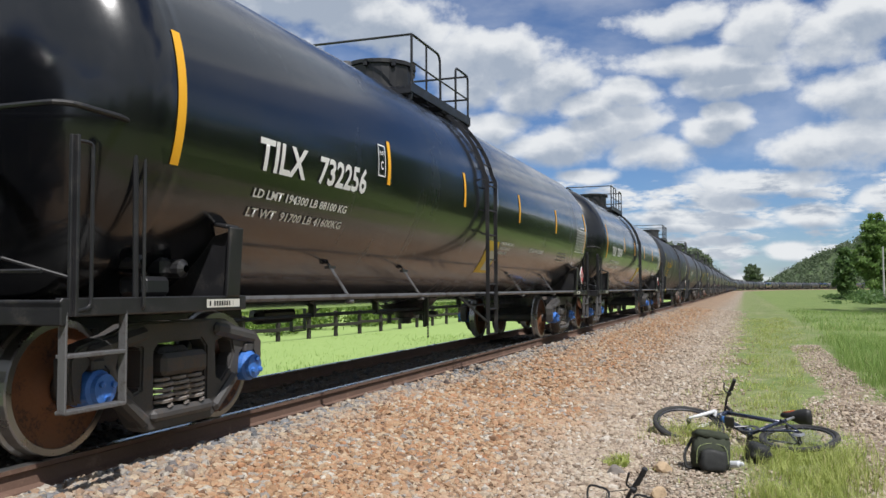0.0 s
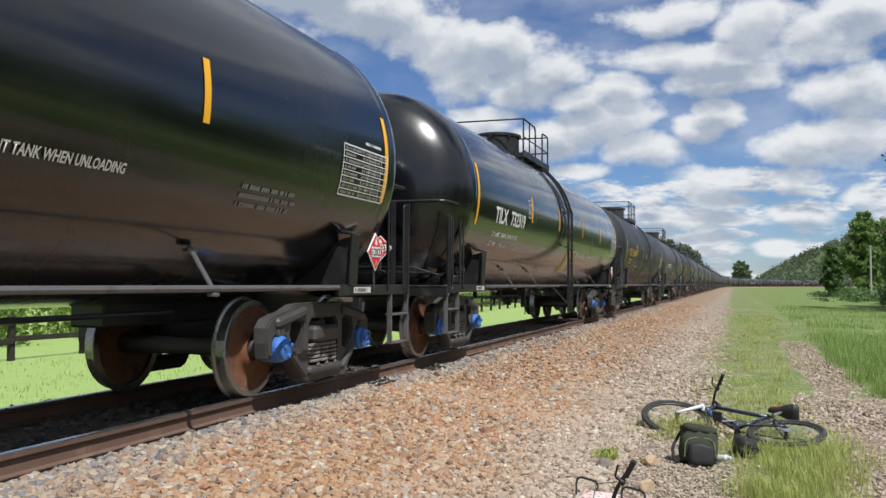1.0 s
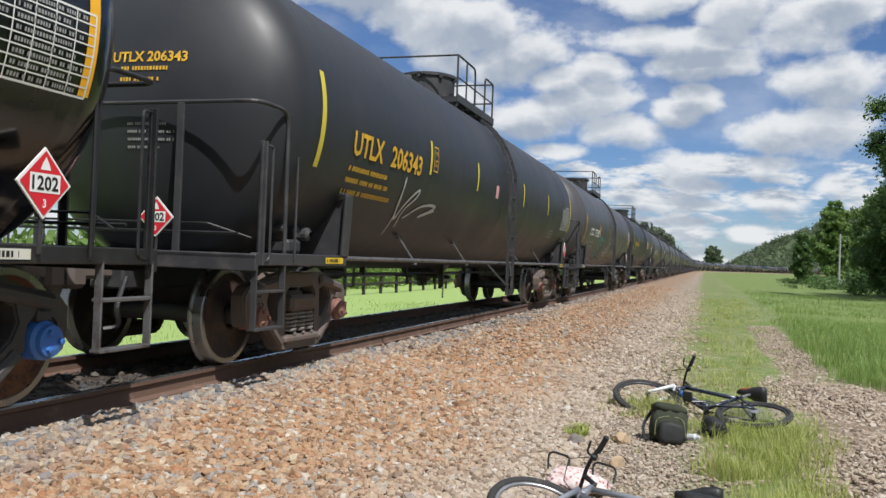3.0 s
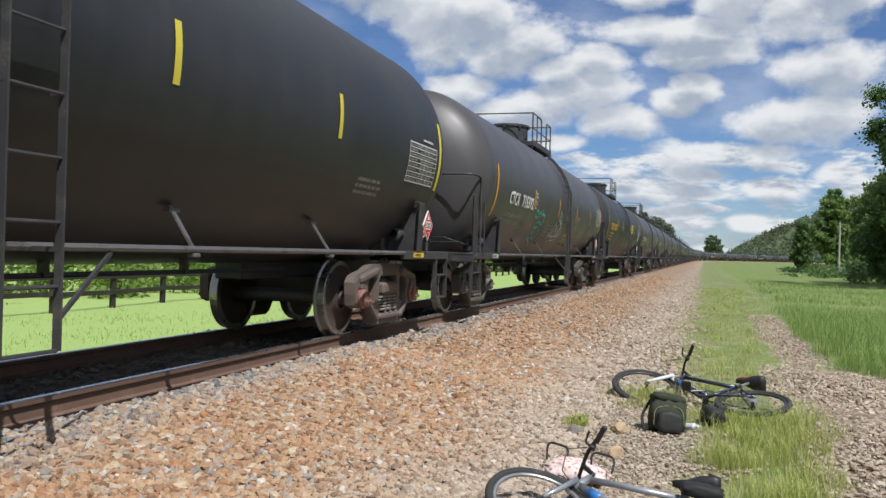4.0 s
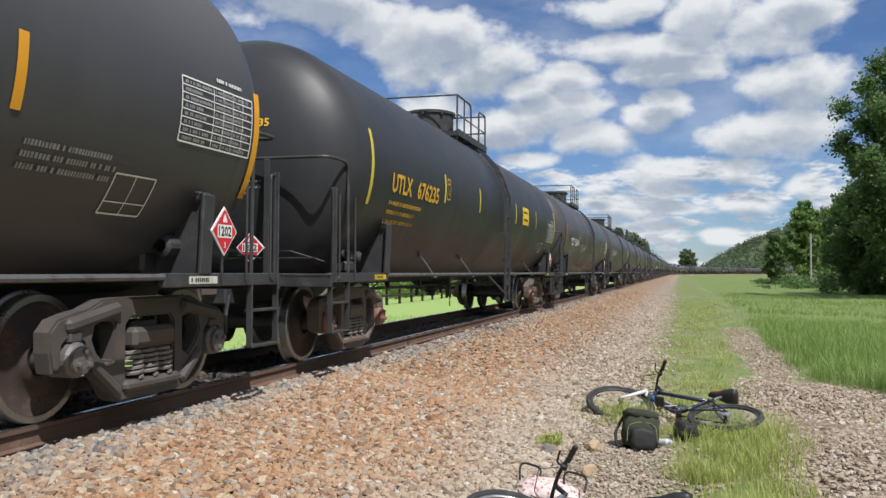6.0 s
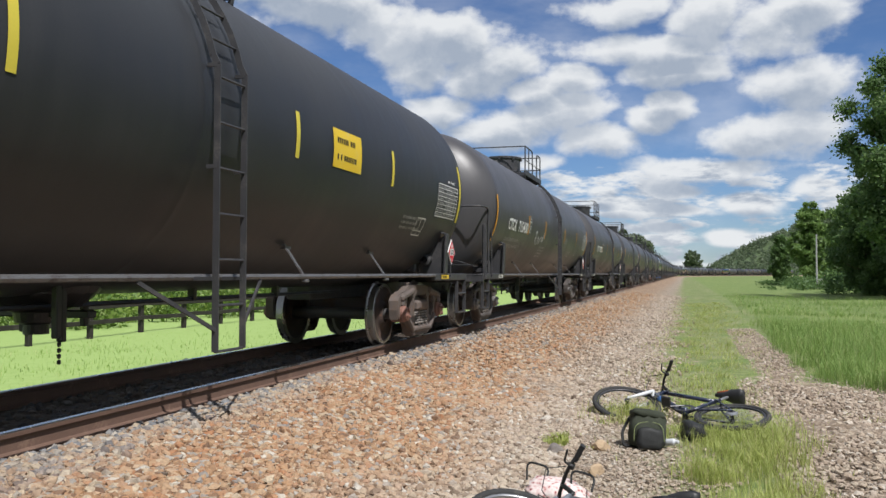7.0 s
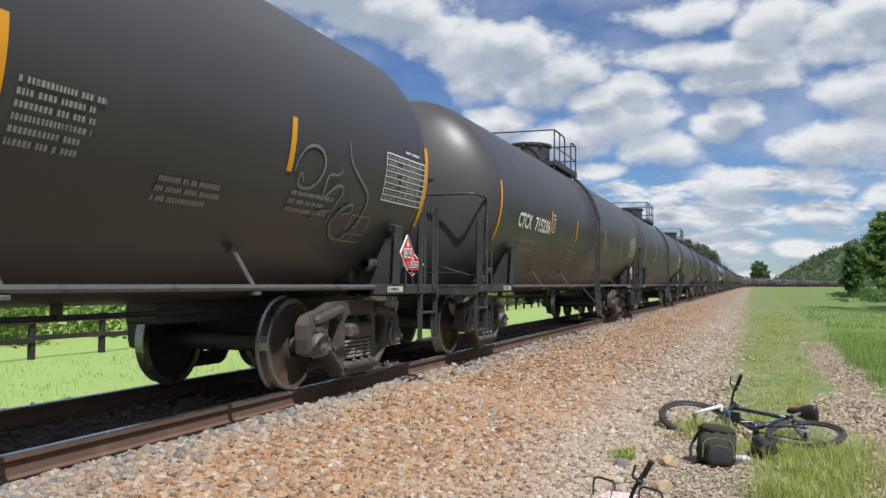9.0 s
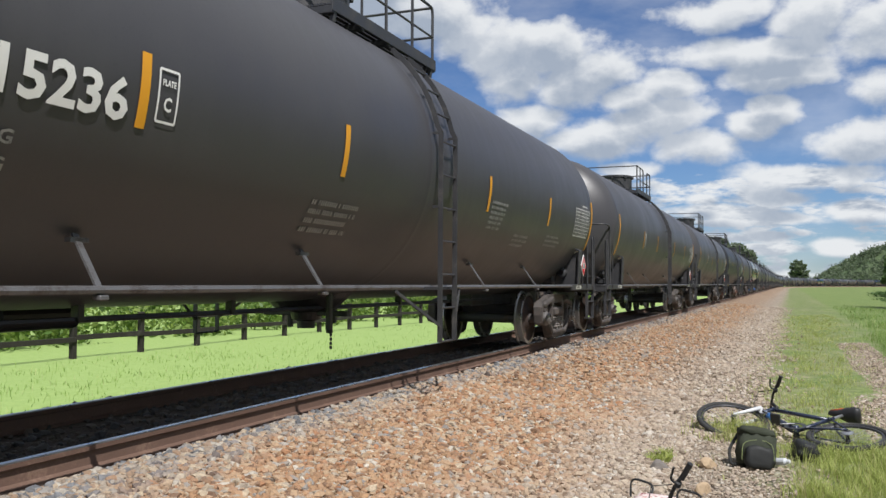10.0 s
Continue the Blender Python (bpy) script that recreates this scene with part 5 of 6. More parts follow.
scrawl(c, [[(4.04, 1.87), (3.93, 1.96), (4.05, 2.04), (4.23, 2.02), (4.25, 1.89), (4.06, 1.85), (4.03, 1.97)], [(4.44, 1.88), (4.3, 2.0), (4.54, 2.0), (4.57, 1.87)], [(4.65, 1.93), (4.62, 2.09), (4.8, 2.0), (4.65, 1.93), (5.0, 2.0), (5.09, 1.8), (4.89, 1.73), (4.67, 1.82)], [(4.27, 1.73), (4.67, 1.82), (4.8, 1.69), (4.43, 1.64), (4.24, 1.71)]], 0.05, M["spray_teal"])
scrawl(c, [[(4.32, 1.5), (4.43, 1.59), (4.68, 1.49), (4.58, 1.4), (4.34, 1.45)], [(4.68, 1.49), (4.95, 1.68), (5.22, 1.52), (5.03, 1.39), (4.72, 1.46)], [(4.3, 1.36), (4.47, 1.4), (4.95, 1.33), (5.25, 1.25)]], 0.04, M["spray_teal"])
scrawl(c, [[(7.14, 2.15), (7.12, 1.9), (7.49, 1.96), (7.14, 2.15)], [(6.8, 1.67), (6.78, 1.84), (7.17, 1.76), (7.23, 1.58), (7.19, 1.83), (7.66, 1.9), (7.61, 1.67), (7.62, 1.49), (7.94, 1.62), (7.84, 1.72)], [(6.99, 1.36), (7.1, 1.54), (7.65, 1.53), (7.94, 1.62), (7.77, 1.42), (7.11, 1.43), (7.15, 1.29)]], 0.045, M["spray_white"])
scrawl(c, loops(6.55, 1.42, 1.25, 0.5, 5, 21), 0.03, M["spray_white"])
scrawl(c, [[(8.5, 1.75), (8.48, 1.87), (8.58, 1.99), (8.81, 2.03), (9.0, 1.94), (9.11, 1.82), (9.08, 1.75)], [(9.19, 1.83), (9.19, 1.95), (9.34, 1.99), (9.46, 1.92), (9.45, 1.79), (9.32, 1.76), (9.19, 1.83)]], 0.085, M["spray_grey"])
scrawl(c, [[(8.72, 1.55), (8.77, 1.72), (8.98, 1.77), (9.14, 1.74), (9.11, 1.67), (8.9, 1.6), (8.77, 1.52), (9.02, 1.58), (9.35, 1.64), (9.5, 1.54), (9.33, 1.48), (8.96, 1.47), (8.81, 1.43), (9.03, 1.41), (9.42, 1.45)]], 0.05, M["spray_pale"])
scrawl(c, [[(8.43, 1.68), (8.65, 1.69), (8.68, 1.83), (8.6, 1.85), (8.59, 1.7), (8.71, 1.66)], [(8.53, 1.4), (8.71, 1.44), (9.18, 1.42), (9.53, 1.38), (9.48, 1.3), (9.19, 1.31), (9.04, 1.37)]], 0.06, M["spray_olive"])
outline(c, 13.74, 14.20, 1.48, 1.75, 0.012, M["white_paint"], cells=(0.5,), rows=(0.3,))
c = CARS[5]
patch(c, "notice_panel", 10.25, 11.05, 2.20, 2.62, M["panel_yellow"], "yellow notice panel")
bars(c, 10.35, 10.95, 2.41, 2, M["ink"], 61, 0.06, 0.18, name="notice_print")
outline(c, 13.50, 13.85, 1.62, 1.86, 0.016, M["white_paint"], 0.0, cells=(0.5,), rows=(0.25,))
c = CARS[6]
scrawl(c, [[(4.15, 2.1), (4.2, 1.8), (4.15, 2.12), (4.35, 2.1), (4.3, 1.97), (4.2, 1.95), (4.4, 1.8)], [(4.5, 1.8), (4.6, 2.05), (4.7, 1.8)], [(4.75, 1.85), (4.95, 2.0), (4.8, 1.95), (4.9, 1.8)], [(5.05, 2.05), (5.1, 1.85), (5.2, 2.05), (5.3, 1.85), (5.35, 2.15)]], 0.045, M["spray_white"], du=0.52)
scrawl(c, loops(2.9, 1.5, 0.5, 0.35, 2, 44), 0.03, M["spray_grey"])
scrawl(c, [[(12.53, 2.01), (12.55, 2.11), (12.64, 2.22), (12.78, 2.27), (12.94, 2.25), (13.03, 2.15), (13.01, 2.02), (12.89, 1.91), (12.73, 1.88), (12.61, 1.91), (12.63, 2.03), (12.71, 1.94)], [(13.37, 2.13), (13.32, 2.06), (13.1, 2.06), (13.11, 1.9), (13.1, 1.8), (13.25, 1.94), (13.39, 1.99), (13.49, 1.93), (13.39, 1.79), (13.37, 1.63)], [(13.05, 1.64), (13.1, 1.72), (13.35, 1.74)], [(13.42, 1.63), (13.51, 1.74), (13.72, 1.86), (13.78, 1.75), (13.57, 1.73)]], 0.035, M["spray_grey"], du=0.28)
scrawl(c, [[(13.46, 2.4), (13.49, 2.24), (13.67, 2.12), (13.89, 2.02), (14.03, 1.93), (14.03, 1.8), (13.96, 1.62), (13.84, 1.51), (13.65, 1.49), (13.47, 1.58), (13.44, 1.67), (13.57, 1.81)]], 0.035, M["spray_grey"], du=0.28)
outline(c, 14.10, 14.52, 1.49, 1.74, 0.012, M["grey_paint"], cells=(0.5,), rows=(0.3,))
for c in (CARS[4], CARS[6], CARS[7]):
    bars(c, 5.7, 6.6, 1.64, 4, M["grey_paint"], 71, 0.04, 0.075)
    bars(c, 9.95, 10.6, 1.97, 6, M["grey_paint"], 72, 0.035, 0.065)
    bars(c, 11.2, 11.95, 1.70, 3, M["grey_paint"], 73, 0.035, 0.065)


# how far each car's running gear sits behind where its lettering would put it
SET_BACK = {1: 0.17, 4: -0.18, 6: 0.12, 7: 0.15}
ON_BARREL = {"reflective_stripe", "data_table", "fine_print", "car_mark", "car_number", "weight_line", "plate_box", "plate_word", "plate_letter", "notice_panel", "notice_sheet", "vent_notice", "tag", "graffiti", "notice_print", "stencil_frame"}
for i, back in SET_BACK.items():
    LEAD[i] += back
    for ob in CARS[i].children:
        if ob.name.split(".")[0] in ON_BARREL:
            ob.location.y -= back


# ---- fence, trees, hill, bushes ----
def leaves(name, centres, sizes, count, leaf, mat, seed, flat=0.0):
    """Many small leaf sprays scattered through soft clumps that thin out at their edges."""
    rng = np.random.default_rng(seed)
    centres, sizes = np.asarray(centres, float), np.asarray(sizes, float)
    w = (sizes[:, 0] * sizes[:, 2]) ** 1.0
    pick = rng.choice(len(centres), count, p=w / w.sum())
    d = rng.normal(size=(count, 3))
    d /= np.linalg.norm(d, axis=1, keepdims=True)
    r = np.abs(rng.normal(0.0, 0.42, (count, 1))) + 0.32
    p = centres[pick] + d * r * sizes[pick]
    ln = leaf * rng.uniform(0.6, 1.4, (count, 1))
    a = rng.normal(size=(count, 3))
    a /= np.linalg.norm(a, axis=1, keepdims=True)
    b = np.cross(a, d + rng.normal(size=(count, 3)) * 0.5)
    b /= np.linalg.norm(b, axis=1, keepdims=True) + 1e-9
    v = np.stack([p - a * ln, p + b * ln * 0.55, p + a * ln, p - b * ln * 0.55], 1).reshape(-1, 3)
    f = np.arange(count * 4).reshape(-1, 4)
    return tri_mesh(name, v, f, mat)


def tree(x, y, h, spread, seed, mat, label, count=9000, leaf=0.22, trunk=0.24, low=0.22, group="trees beside the meadow"):
    """A tapered trunk with limbs, and a crown of leaf clumps hung on them."""
    r = random.Random(seed)
    z = height(x, y) - 0.1
    base = thing("tree", label, "tree", group)
    base.location = (x, y, z)
    bm = bmesh.new()
    lean = Vector((r.uniform(-0.04, 0.04), r.uniform(-0.04, 0.04)))
    stem = [(lean.x * h * t ** 2 + 0.1 * math.sin(5 * t + seed), lean.y * h * t ** 2, h * 0.9 * t) for t in [k / 8 for k in range(9)]]
    tube(bm, stem, [trunk * (1 - 0.9 * k / 8) * (1.35 if k == 0 else 1) for k in range(9)], 9)
    cs, ss = [], []
    for k in range(44):
        t = low + (1 - low) * ((k + 0.5) / 44)
        a = k * 2.4 + r.uniform(-0.5, 0.5)
        prof = math.sin(math.pi * min(1, 0.16 + 0.80 * (t - low) / (1 - low))) ** 0.8
        reach = spread * prof * r.uniform(0.55, 1.05)
        s = Vector(stem[min(8, int(t * 0.85 * 8))])
        e = Vector((math.cos(a) * reach, math.sin(a) * reach, h * min(0.98, t + r.uniform(0.0, 0.06))))
        mid = (s + e) / 2 + Vector((0, 0, -0.03 * h))
        rad = trunk * 0.30 * (1.1 - t)
        tube(bm, [s, mid, e], [rad, rad * 0.6, rad * 0.25], 5)
        for f in (0.35, 0.55, 0.78, 1.0):
            c = s.lerp(e, f) + Vector((r.uniform(-1, 1), r.uniform(-1, 1), r.uniform(-0.5, 0.8))) * spread * 0.12
            q = spread * r.uniform(0.13, 0.26)
            cs.append(c)
            ss.append((q, q, q * r.uniform(0.6, 0.9)))
    part("trunk", bm, M["bark"], base, smooth=True)
    crown = leaves("crown", cs, ss, count, leaf, mat, seed)
    crown.parent = base
    return base


def build_fence():
    """A dark post-and-rail fence along the far side of the meadow strip."""
    x0, gap = -16.4, 2.35
    fence = thing("fence", "dark weathered post and rail wooden fence", "fence")
    fence.location = (0, 0, 0)
    for i in range(-2, 46):
        r = random.Random(i)
        y = 4.0 + i * gap
        bm = bmesh.new()
        box(bm, (x0 - 0.07, y - 0.07, -0.6), (x0 + 0.07, y + 0.07, 0.66 + r.uniform(-0.03, 0.05)), 0.012)
        part("post", bm, M["fence_wood"], fence)
        for z in (0.53, 0.10):
            bm = bmesh.new()
            beam(bm, (x0 + 0.09, y, z + r.uniform(-0.03, 0.03)), (x0 + 0.09, y + gap, z + r.uniform(-0.03, 0.03)), 0.05, 0.13, 0.008)
            part("fence_rail", bm, M["fence_wood"], fence)


build_fence()

# bushes behind the fence and a far row of trees beyond the train
rb = random.Random(5)
cs, ss = [], []
for k in range(220):
    y = 2 + k * 0.55 + rb.uniform(-0.5, 0.5)
    x = -19.0 - rb.uniform(0, 4.5)
    h = rb.uniform(0.6, 1.5)
    cs.append((x, y, -0.5 + h * 0.6))
    ss.append((rb.uniform(0.7, 1.3), rb.uniform(0.7, 1.4), h))
tagged(leaves("bushes", cs, ss, 52000, 0.11, M["bush"], 8), "bright green bushes behind the fence", "bushes", kind="stuff")
cs, ss = [], []
for k in range(150):
    y = 20 + k * 1.6
    x = -30 - rb.uniform(0, 9) - k * 0.05
    h = rb.uniform(1.6, 3.2)
    cs.append((x, y, -0.5 + h * 0.7))
    ss.append((rb.uniform(1.6, 3.0), rb.uniform(1.6, 3.0), h))
tagged(leaves("thicket", cs, ss, 26000, 0.30, M["leaf_light"], 9), "dense green thicket beyond the fence", "thicket", kind="stuff")

BIG = "tall leafy poplar tree at the meadow's edge"
tree(14.6, 61.0, 16.5, 4.6, 1, M["leaf"], BIG, 70000, 0.13, 0.30, 0.16)
tree(19.5, 64.0, 19.0, 5.0, 2, M["leaf"], BIG, 50000, 0.16, 0.32, 0.14)
tree(24.5, 70.0, 20.0, 5.2, 3, M["leaf"], BIG, 18000, 0.30, 0.32, 0.14)
tree(14.5, 74.0, 9.0, 3.6, 4, M["leaf"], "broad leafy tree standing among taller poplars", 36000, 0.13, 0.2, 0.08)
tree(17.0, 128.0, 11.6, 2.8, 5, M["leaf_light"], "rounded pale green tree behind the pole", 20000, 0.28, 0.3, 0.14)
tree(22.5, 133.0, 11.5, 4.0, 6, M["leaf_light"], "rounded pale green tree behind the pole", 16000, 0.28, 0.3, 0.12)
tree(15.4, 150.0, 8.2, 1.7, 7, M["leaf"], "slim dark tree behind the pole", 6000, 0.35, 0.2, 0.05)
tree(4.6, 520.0, 15.0, 5.4, 8, M["leaf_hazy"], "lone round tree far along the track", 5000, 0.75, 0.4, 0.18, "far trees")
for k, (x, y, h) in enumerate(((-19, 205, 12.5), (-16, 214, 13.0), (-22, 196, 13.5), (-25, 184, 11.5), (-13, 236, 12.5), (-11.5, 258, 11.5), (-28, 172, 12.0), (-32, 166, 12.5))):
    tree(x, y, h, 4.4, 20 + k, M["leaf_hazy"], "far dark green tree beyond the train", 4500, 0.55, 0.3, 0.12, "far trees")

# trees added out of view beside and behind the eye, to darken tank reflections
cs, ss = [], []
for k in range(170):
    y = rb.uniform(-95, 50)
    x = rb.uniform(19, 30)
    h = rb.uniform(4, 9)
    cs.append((x, y, h * 0.55))
    ss.append((rb.uniform(2, 4), rb.uniform(2, 4), h * 0.62))
tagged(leaves("unseen_tree_belt", cs, ss, 30000, 0.45, M["leaf"], 13), "unseen belt of leafy trees, added to darken the tanks' reflections", "trees", kind="stuff")

# low shrubs and dark hedge lines across the right-hand meadow
cs, ss = [], []
for k in range(130):
    y = rb.uniform(92, 170)
    x = rb.uniform(0.085 * y, 32)
    h = rb.uniform(0.2, 0.5) if x < 0.11 * y else rb.uniform(0.4, 1.3)
    cs.append((x, y, h * 0.5 - 0.2))
    ss.append((rb.uniform(0.8, 2.2), rb.uniform(0.8, 1.6), h))
for k in range(60):
    cs.append((12.5 + k * 0.32 + rb.uniform(-0.5, 0.5), 78 + rb.uniform(-4, 10), rb.uniform(0.2, 1.1)))
    ss.append((1.2, 1.2, rb.uniform(0.8, 1.8)))
tagged(leaves("shrubs", cs, ss, 52000, 0.13, M["leaf"], 12), "low dark green shrubs across the meadow", "shrubs", kind="stuff")


def build_hill():
    """A wooded ridge that climbs to the right of the track, far off."""
    def top(x, y):
        a = max(0.0, min(1.0, (x - 20) / 190))
        ridge = 92 * a ** 0.8
        across = math.exp(-((y - 1010) / 150) ** 2)
        return ridge * across
    verts, faces = [], []
    nx, ny = 60, 16
    for j in range(ny):
        for i in range(nx):
            x, y = 10 + i * 11.0, 760 + j * 34.0
            verts.append((x, y, top(x, y) - 0.6 + (2.0 * noise.noise(Vector((x * 0.03, y * 0.03, 0))) if top(x, y) > 3 else 0)))
    for j in range(ny - 1):
        for i in range(nx - 1):
            faces.append((j * nx + i, j * nx + i + 1, (j + 1) * nx + i + 1, (j + 1) * nx + i))
    hill = raw("hill", verts, faces, M["hill"], smooth=True)
    tagged(hill, "wooded green hill far beyond the meadow", "hill", kind="structure")
    r = random.Random(3)
    cs, ss = [], []
    for k in range(2600):
        x, y = r.uniform(20, 420), r.uniform(800, 1040)
        z = top(x, y)
        if z < 1.5 or (noise.noise(Vector((x * 0.02, y * 0.02, 5))) > 0.22 and r.random() < 0.8):
            continue
        h = r.uniform(2.0, 4.5)
        cs.append((x, y, z + h * 0.4))
        ss.append((r.uniform(2.0, 4.0), r.uniform(2.0, 4.0), h))
    for k in range(200):
        x, y = r.uniform(20, 150), r.uniform(730, 800)
        cs.append((x, y, 1.5))
        ss.append((r.uniform(3, 6), r.uniform(3, 5), r.uniform(2, 5)))
    # these leaves carry the haze in their colour
    tagged(leaves("far_woods", cs, ss, 60000, 1.1, M["leaf_hazy"], 30), "far woods on the hillside", "woods", kind="stuff")


M["hill"] = plain("hillside_grass", (0.085, 0.125, 0.045), 0.95, 0.0, 0.4, 0.02, 0.15, (0.05, 0.085, 0.03), 0.6, 0.0)
build_hill()

# a pale pole and a low pale fence by the trees
bm = bmesh.new()
tube(bm, [(15.6, 112, -0.3), (15.6, 112, 6.4)], [0.13, 0.09], 9)
tagged(part("pole", bm, M["pole_grey"]), "pale weathered utility pole beside the trees", "pole")
low = thing("low_wall", "long pale low fence in front of trees", "fence")
for k in range(9):
    bm = bmesh.new()
    box(bm, (15.0 + k * 1.9, 108.0, -0.3), (16.86 + k * 1.9, 108.12, 0.95), 0.02)
    part("panel", bm, M["pole_grey"], low)


# ---- loose stones and grass ----
def stones(name, n, xr, yr, size, seed, label, keep=None, sink=0.30, near_bias=0.0):
    """Broken stones strewn over the ground: irregular lumps of twenty faces each."""
    rng = np.random.default_rng(seed)
    t = (1 + 5 ** 0.5) / 2
    ico = np.array([(-1, t, 0), (1, t, 0), (-1, -t, 0), (1, -t, 0), (0, -1, t), (0, 1, t), (0, -1, -t), (0, 1, -t), (t, 0, -1), (t, 0, 1), (-t, 0, -1), (-t, 0, 1)], float) / math.hypot(1, t)
    tri = np.array([(0, 11, 5), (0, 5, 1), (0, 1, 7), (0, 7, 10), (0, 10, 11), (1, 5, 9), (5, 11, 4), (11, 10, 2), (10, 7, 6), (7, 1, 8), (3, 9, 4), (3, 4, 2), (3, 2, 6), (3, 6, 8), (3, 8, 9), (4, 9, 5), (2, 4, 11), (6, 2, 10), (8, 6, 7), (9, 8, 1)])
    x = rng.uniform(*xr, n)
    y = yr[0] + (yr[1] - yr[0]) * rng.uniform(0, 1, n) ** (1 + near_bias)
    if keep is not None:
        m = keep(x, y, rng)
        x, y = x[m], y[m]
        n = len(x)
    s = size * np.exp(np.clip(rng.normal(0, 0.42, n), -0.9, 0.62))
    sc = s[:, None] * rng.uniform(0.55, 1.15, (n, 3)) * np.array([1, 1, 0.72])
    q = rng.normal(size=(n, 4))
    q /= np.linalg.norm(q, axis=1, keepdims=True)
    w, a, b, c = q.T
    R = np.stack([1 - 2 * (b * b + c * c), 2 * (a * b - c * w), 2 * (a * c + b * w), 2 * (a * b + c * w), 1 - 2 * (a * a + c * c), 2 * (b * c - a * w), 2 * (a * c - b * w), 2 * (b * c + a * w), 1 - 2 * (a * a + b * b)], 1).reshape(n, 3, 3)
    lump = ico[None] * rng.uniform(0.55, 1.25, (n, 12, 1))
    v = np.einsum("nij,nkj->nki", R, lump) * sc[:, None, :]
    z = np.array([height(p, r_) for p, r_ in zip(x, y)])
    v += np.stack([x, y, z + sc[:, 2] * (1 - sink * 2)], 1)[:, None, :]
    f = (np.arange(n)[:, None, None] * 12 + tri[None]).reshape(-1, 3)
    return tagged(tri_mesh(name, v.reshape(-1, 3), f, M["stone"]), label, "stones", kind="stuff")


def off_rails(x, y, rng):
    near = np.abs(x - (TRACK_X + GAUGE / 2)) < 0.10
    far = np.abs(x - (TRACK_X - GAUGE / 2)) < 0.10
    return ~(near | far)


def ragged(x, y, rng):
    """Stones thin out under the grass along an uneven edge."""
    e = np.array([0.05 + 0.55 * noise.noise(Vector((0.0, q * 0.8, 5.0))) + 0.35 * noise.noise(Vector((p * 2.0, q * 2.5, 7.0))) - 0.40 * min(1.0, max(0.0, (q - 7.5) / 2.5)) for p, q in zip(x, y)])
    return rng.uniform(0, 1, len(x)) > np.clip((x - e) / 0.6 + 0.5, 0, 0.97)


stones("ballast", 42000, (-4.2, -0.9), (2.6, 10.0), 0.0255, 1, "coarse grey and rust coloured ballast stones", off_rails, near_bias=0.35)
stones("ballast", 36000, (-4.2, 0.3), (9.0, 60.0), 0.030, 2, "coarse grey and rust coloured ballast stones", lambda x, y, rng: off_rails(x, y, rng) & ragged(x, y, rng), near_bias=1.3)
stones("ballast", 6500, (-6.9, -4.3), (2.6, 22.0), 0.030, 3, "dusty ballast stones between the rails, coloured darker for the train's shade", off_rails, near_bias=0.5)
stones("gravel", 42000, (-1.7, 0.5), (4.0, 34.0), 0.0135, 4, "small tan gravel of the service track", ragged, near_bias=1.2)
stones("gravel", 12500, (0.70, 2.9), (4.5, 13.0), 0.0215, 5, "loose brown stones beside the grass strip", None, near_bias=0.2)
stones("gravel", 3500, (1.05, 1.8), (12.0, 24.0), 0.019, 6, "loose brown stones beside the grass strip", None)


def blades(name, x, y, hgt, wid, mat, seed, label, lean=0.35):
    """Grass: bent blades of two quads and a tip."""
    rng = np.random.default_rng(seed)
    n = len(x)
    z = np.array([height(p, q) for p, q in zip(x, y)]) - 0.01
    lift = np.array([0.45 + 0.75 * clump(p, q, 1.9, -0.45, 0.4) for p, q in zip(x, y)])
    h = hgt * rng.uniform(0.45, 1.15, n) * lift * 1.25
    a = rng.uniform(0, 2 * np.pi, n)
    d = np.stack([np.cos(a), np.sin(a)], 1)
    s = np.stack([-np.sin(a), np.cos(a)], 1) * (wid * rng.uniform(0.6, 1.3, n))[:, None]
    bend = lean * rng.uniform(0.2, 1.4, n) * h
    base = np.stack([x, y], 1)
    def ring(k, f, w):
        c = base + d * (bend * f)[:, None]
        zz = (z + h * k)[:, None]
        return np.concatenate([c - s * w, zz], 1), np.concatenate([c + s * w, zz], 1)
    l0, r0 = ring(0.0, 0.0, 0.5)
    l1, r1 = ring(0.55, 0.3, 0.42)
    tip = np.concatenate([base + d * bend[:, None], (z + h * 0.95)[:, None]], 1)
    v = np.stack([l0, r0, l1, r1, tip], 1).reshape(-1, 3)
    k = np.arange(n)[:, None, None] * 5
    f = (k + np.array([(0, 1, 3), (0, 3, 2), (2, 3, 4)])[None]).reshape(-1, 3)
    return tagged(tri_mesh(name, v, f, mat), label, "grass", kind="stuff")


def scatter(n, xr, yr, seed, dense, bias=0.0):
    rng = np.random.default_rng(seed)
    x = rng.uniform(*xr, n)
    y = yr[0] + (yr[1] - yr[0]) * rng.uniform(0, 1, n) ** (1 + bias)
    m = np.array([rng.uniform() < dense(a, b) for a, b in zip(x, y)])
    return x[m], y[m]


def clump(x, y, f, lo=-0.1, hi=0.35):
    v = noise.noise(Vector((x * f, y * f, 4.0)))
    return max(0.0, min(1.0, (v - lo) / (hi - lo)))


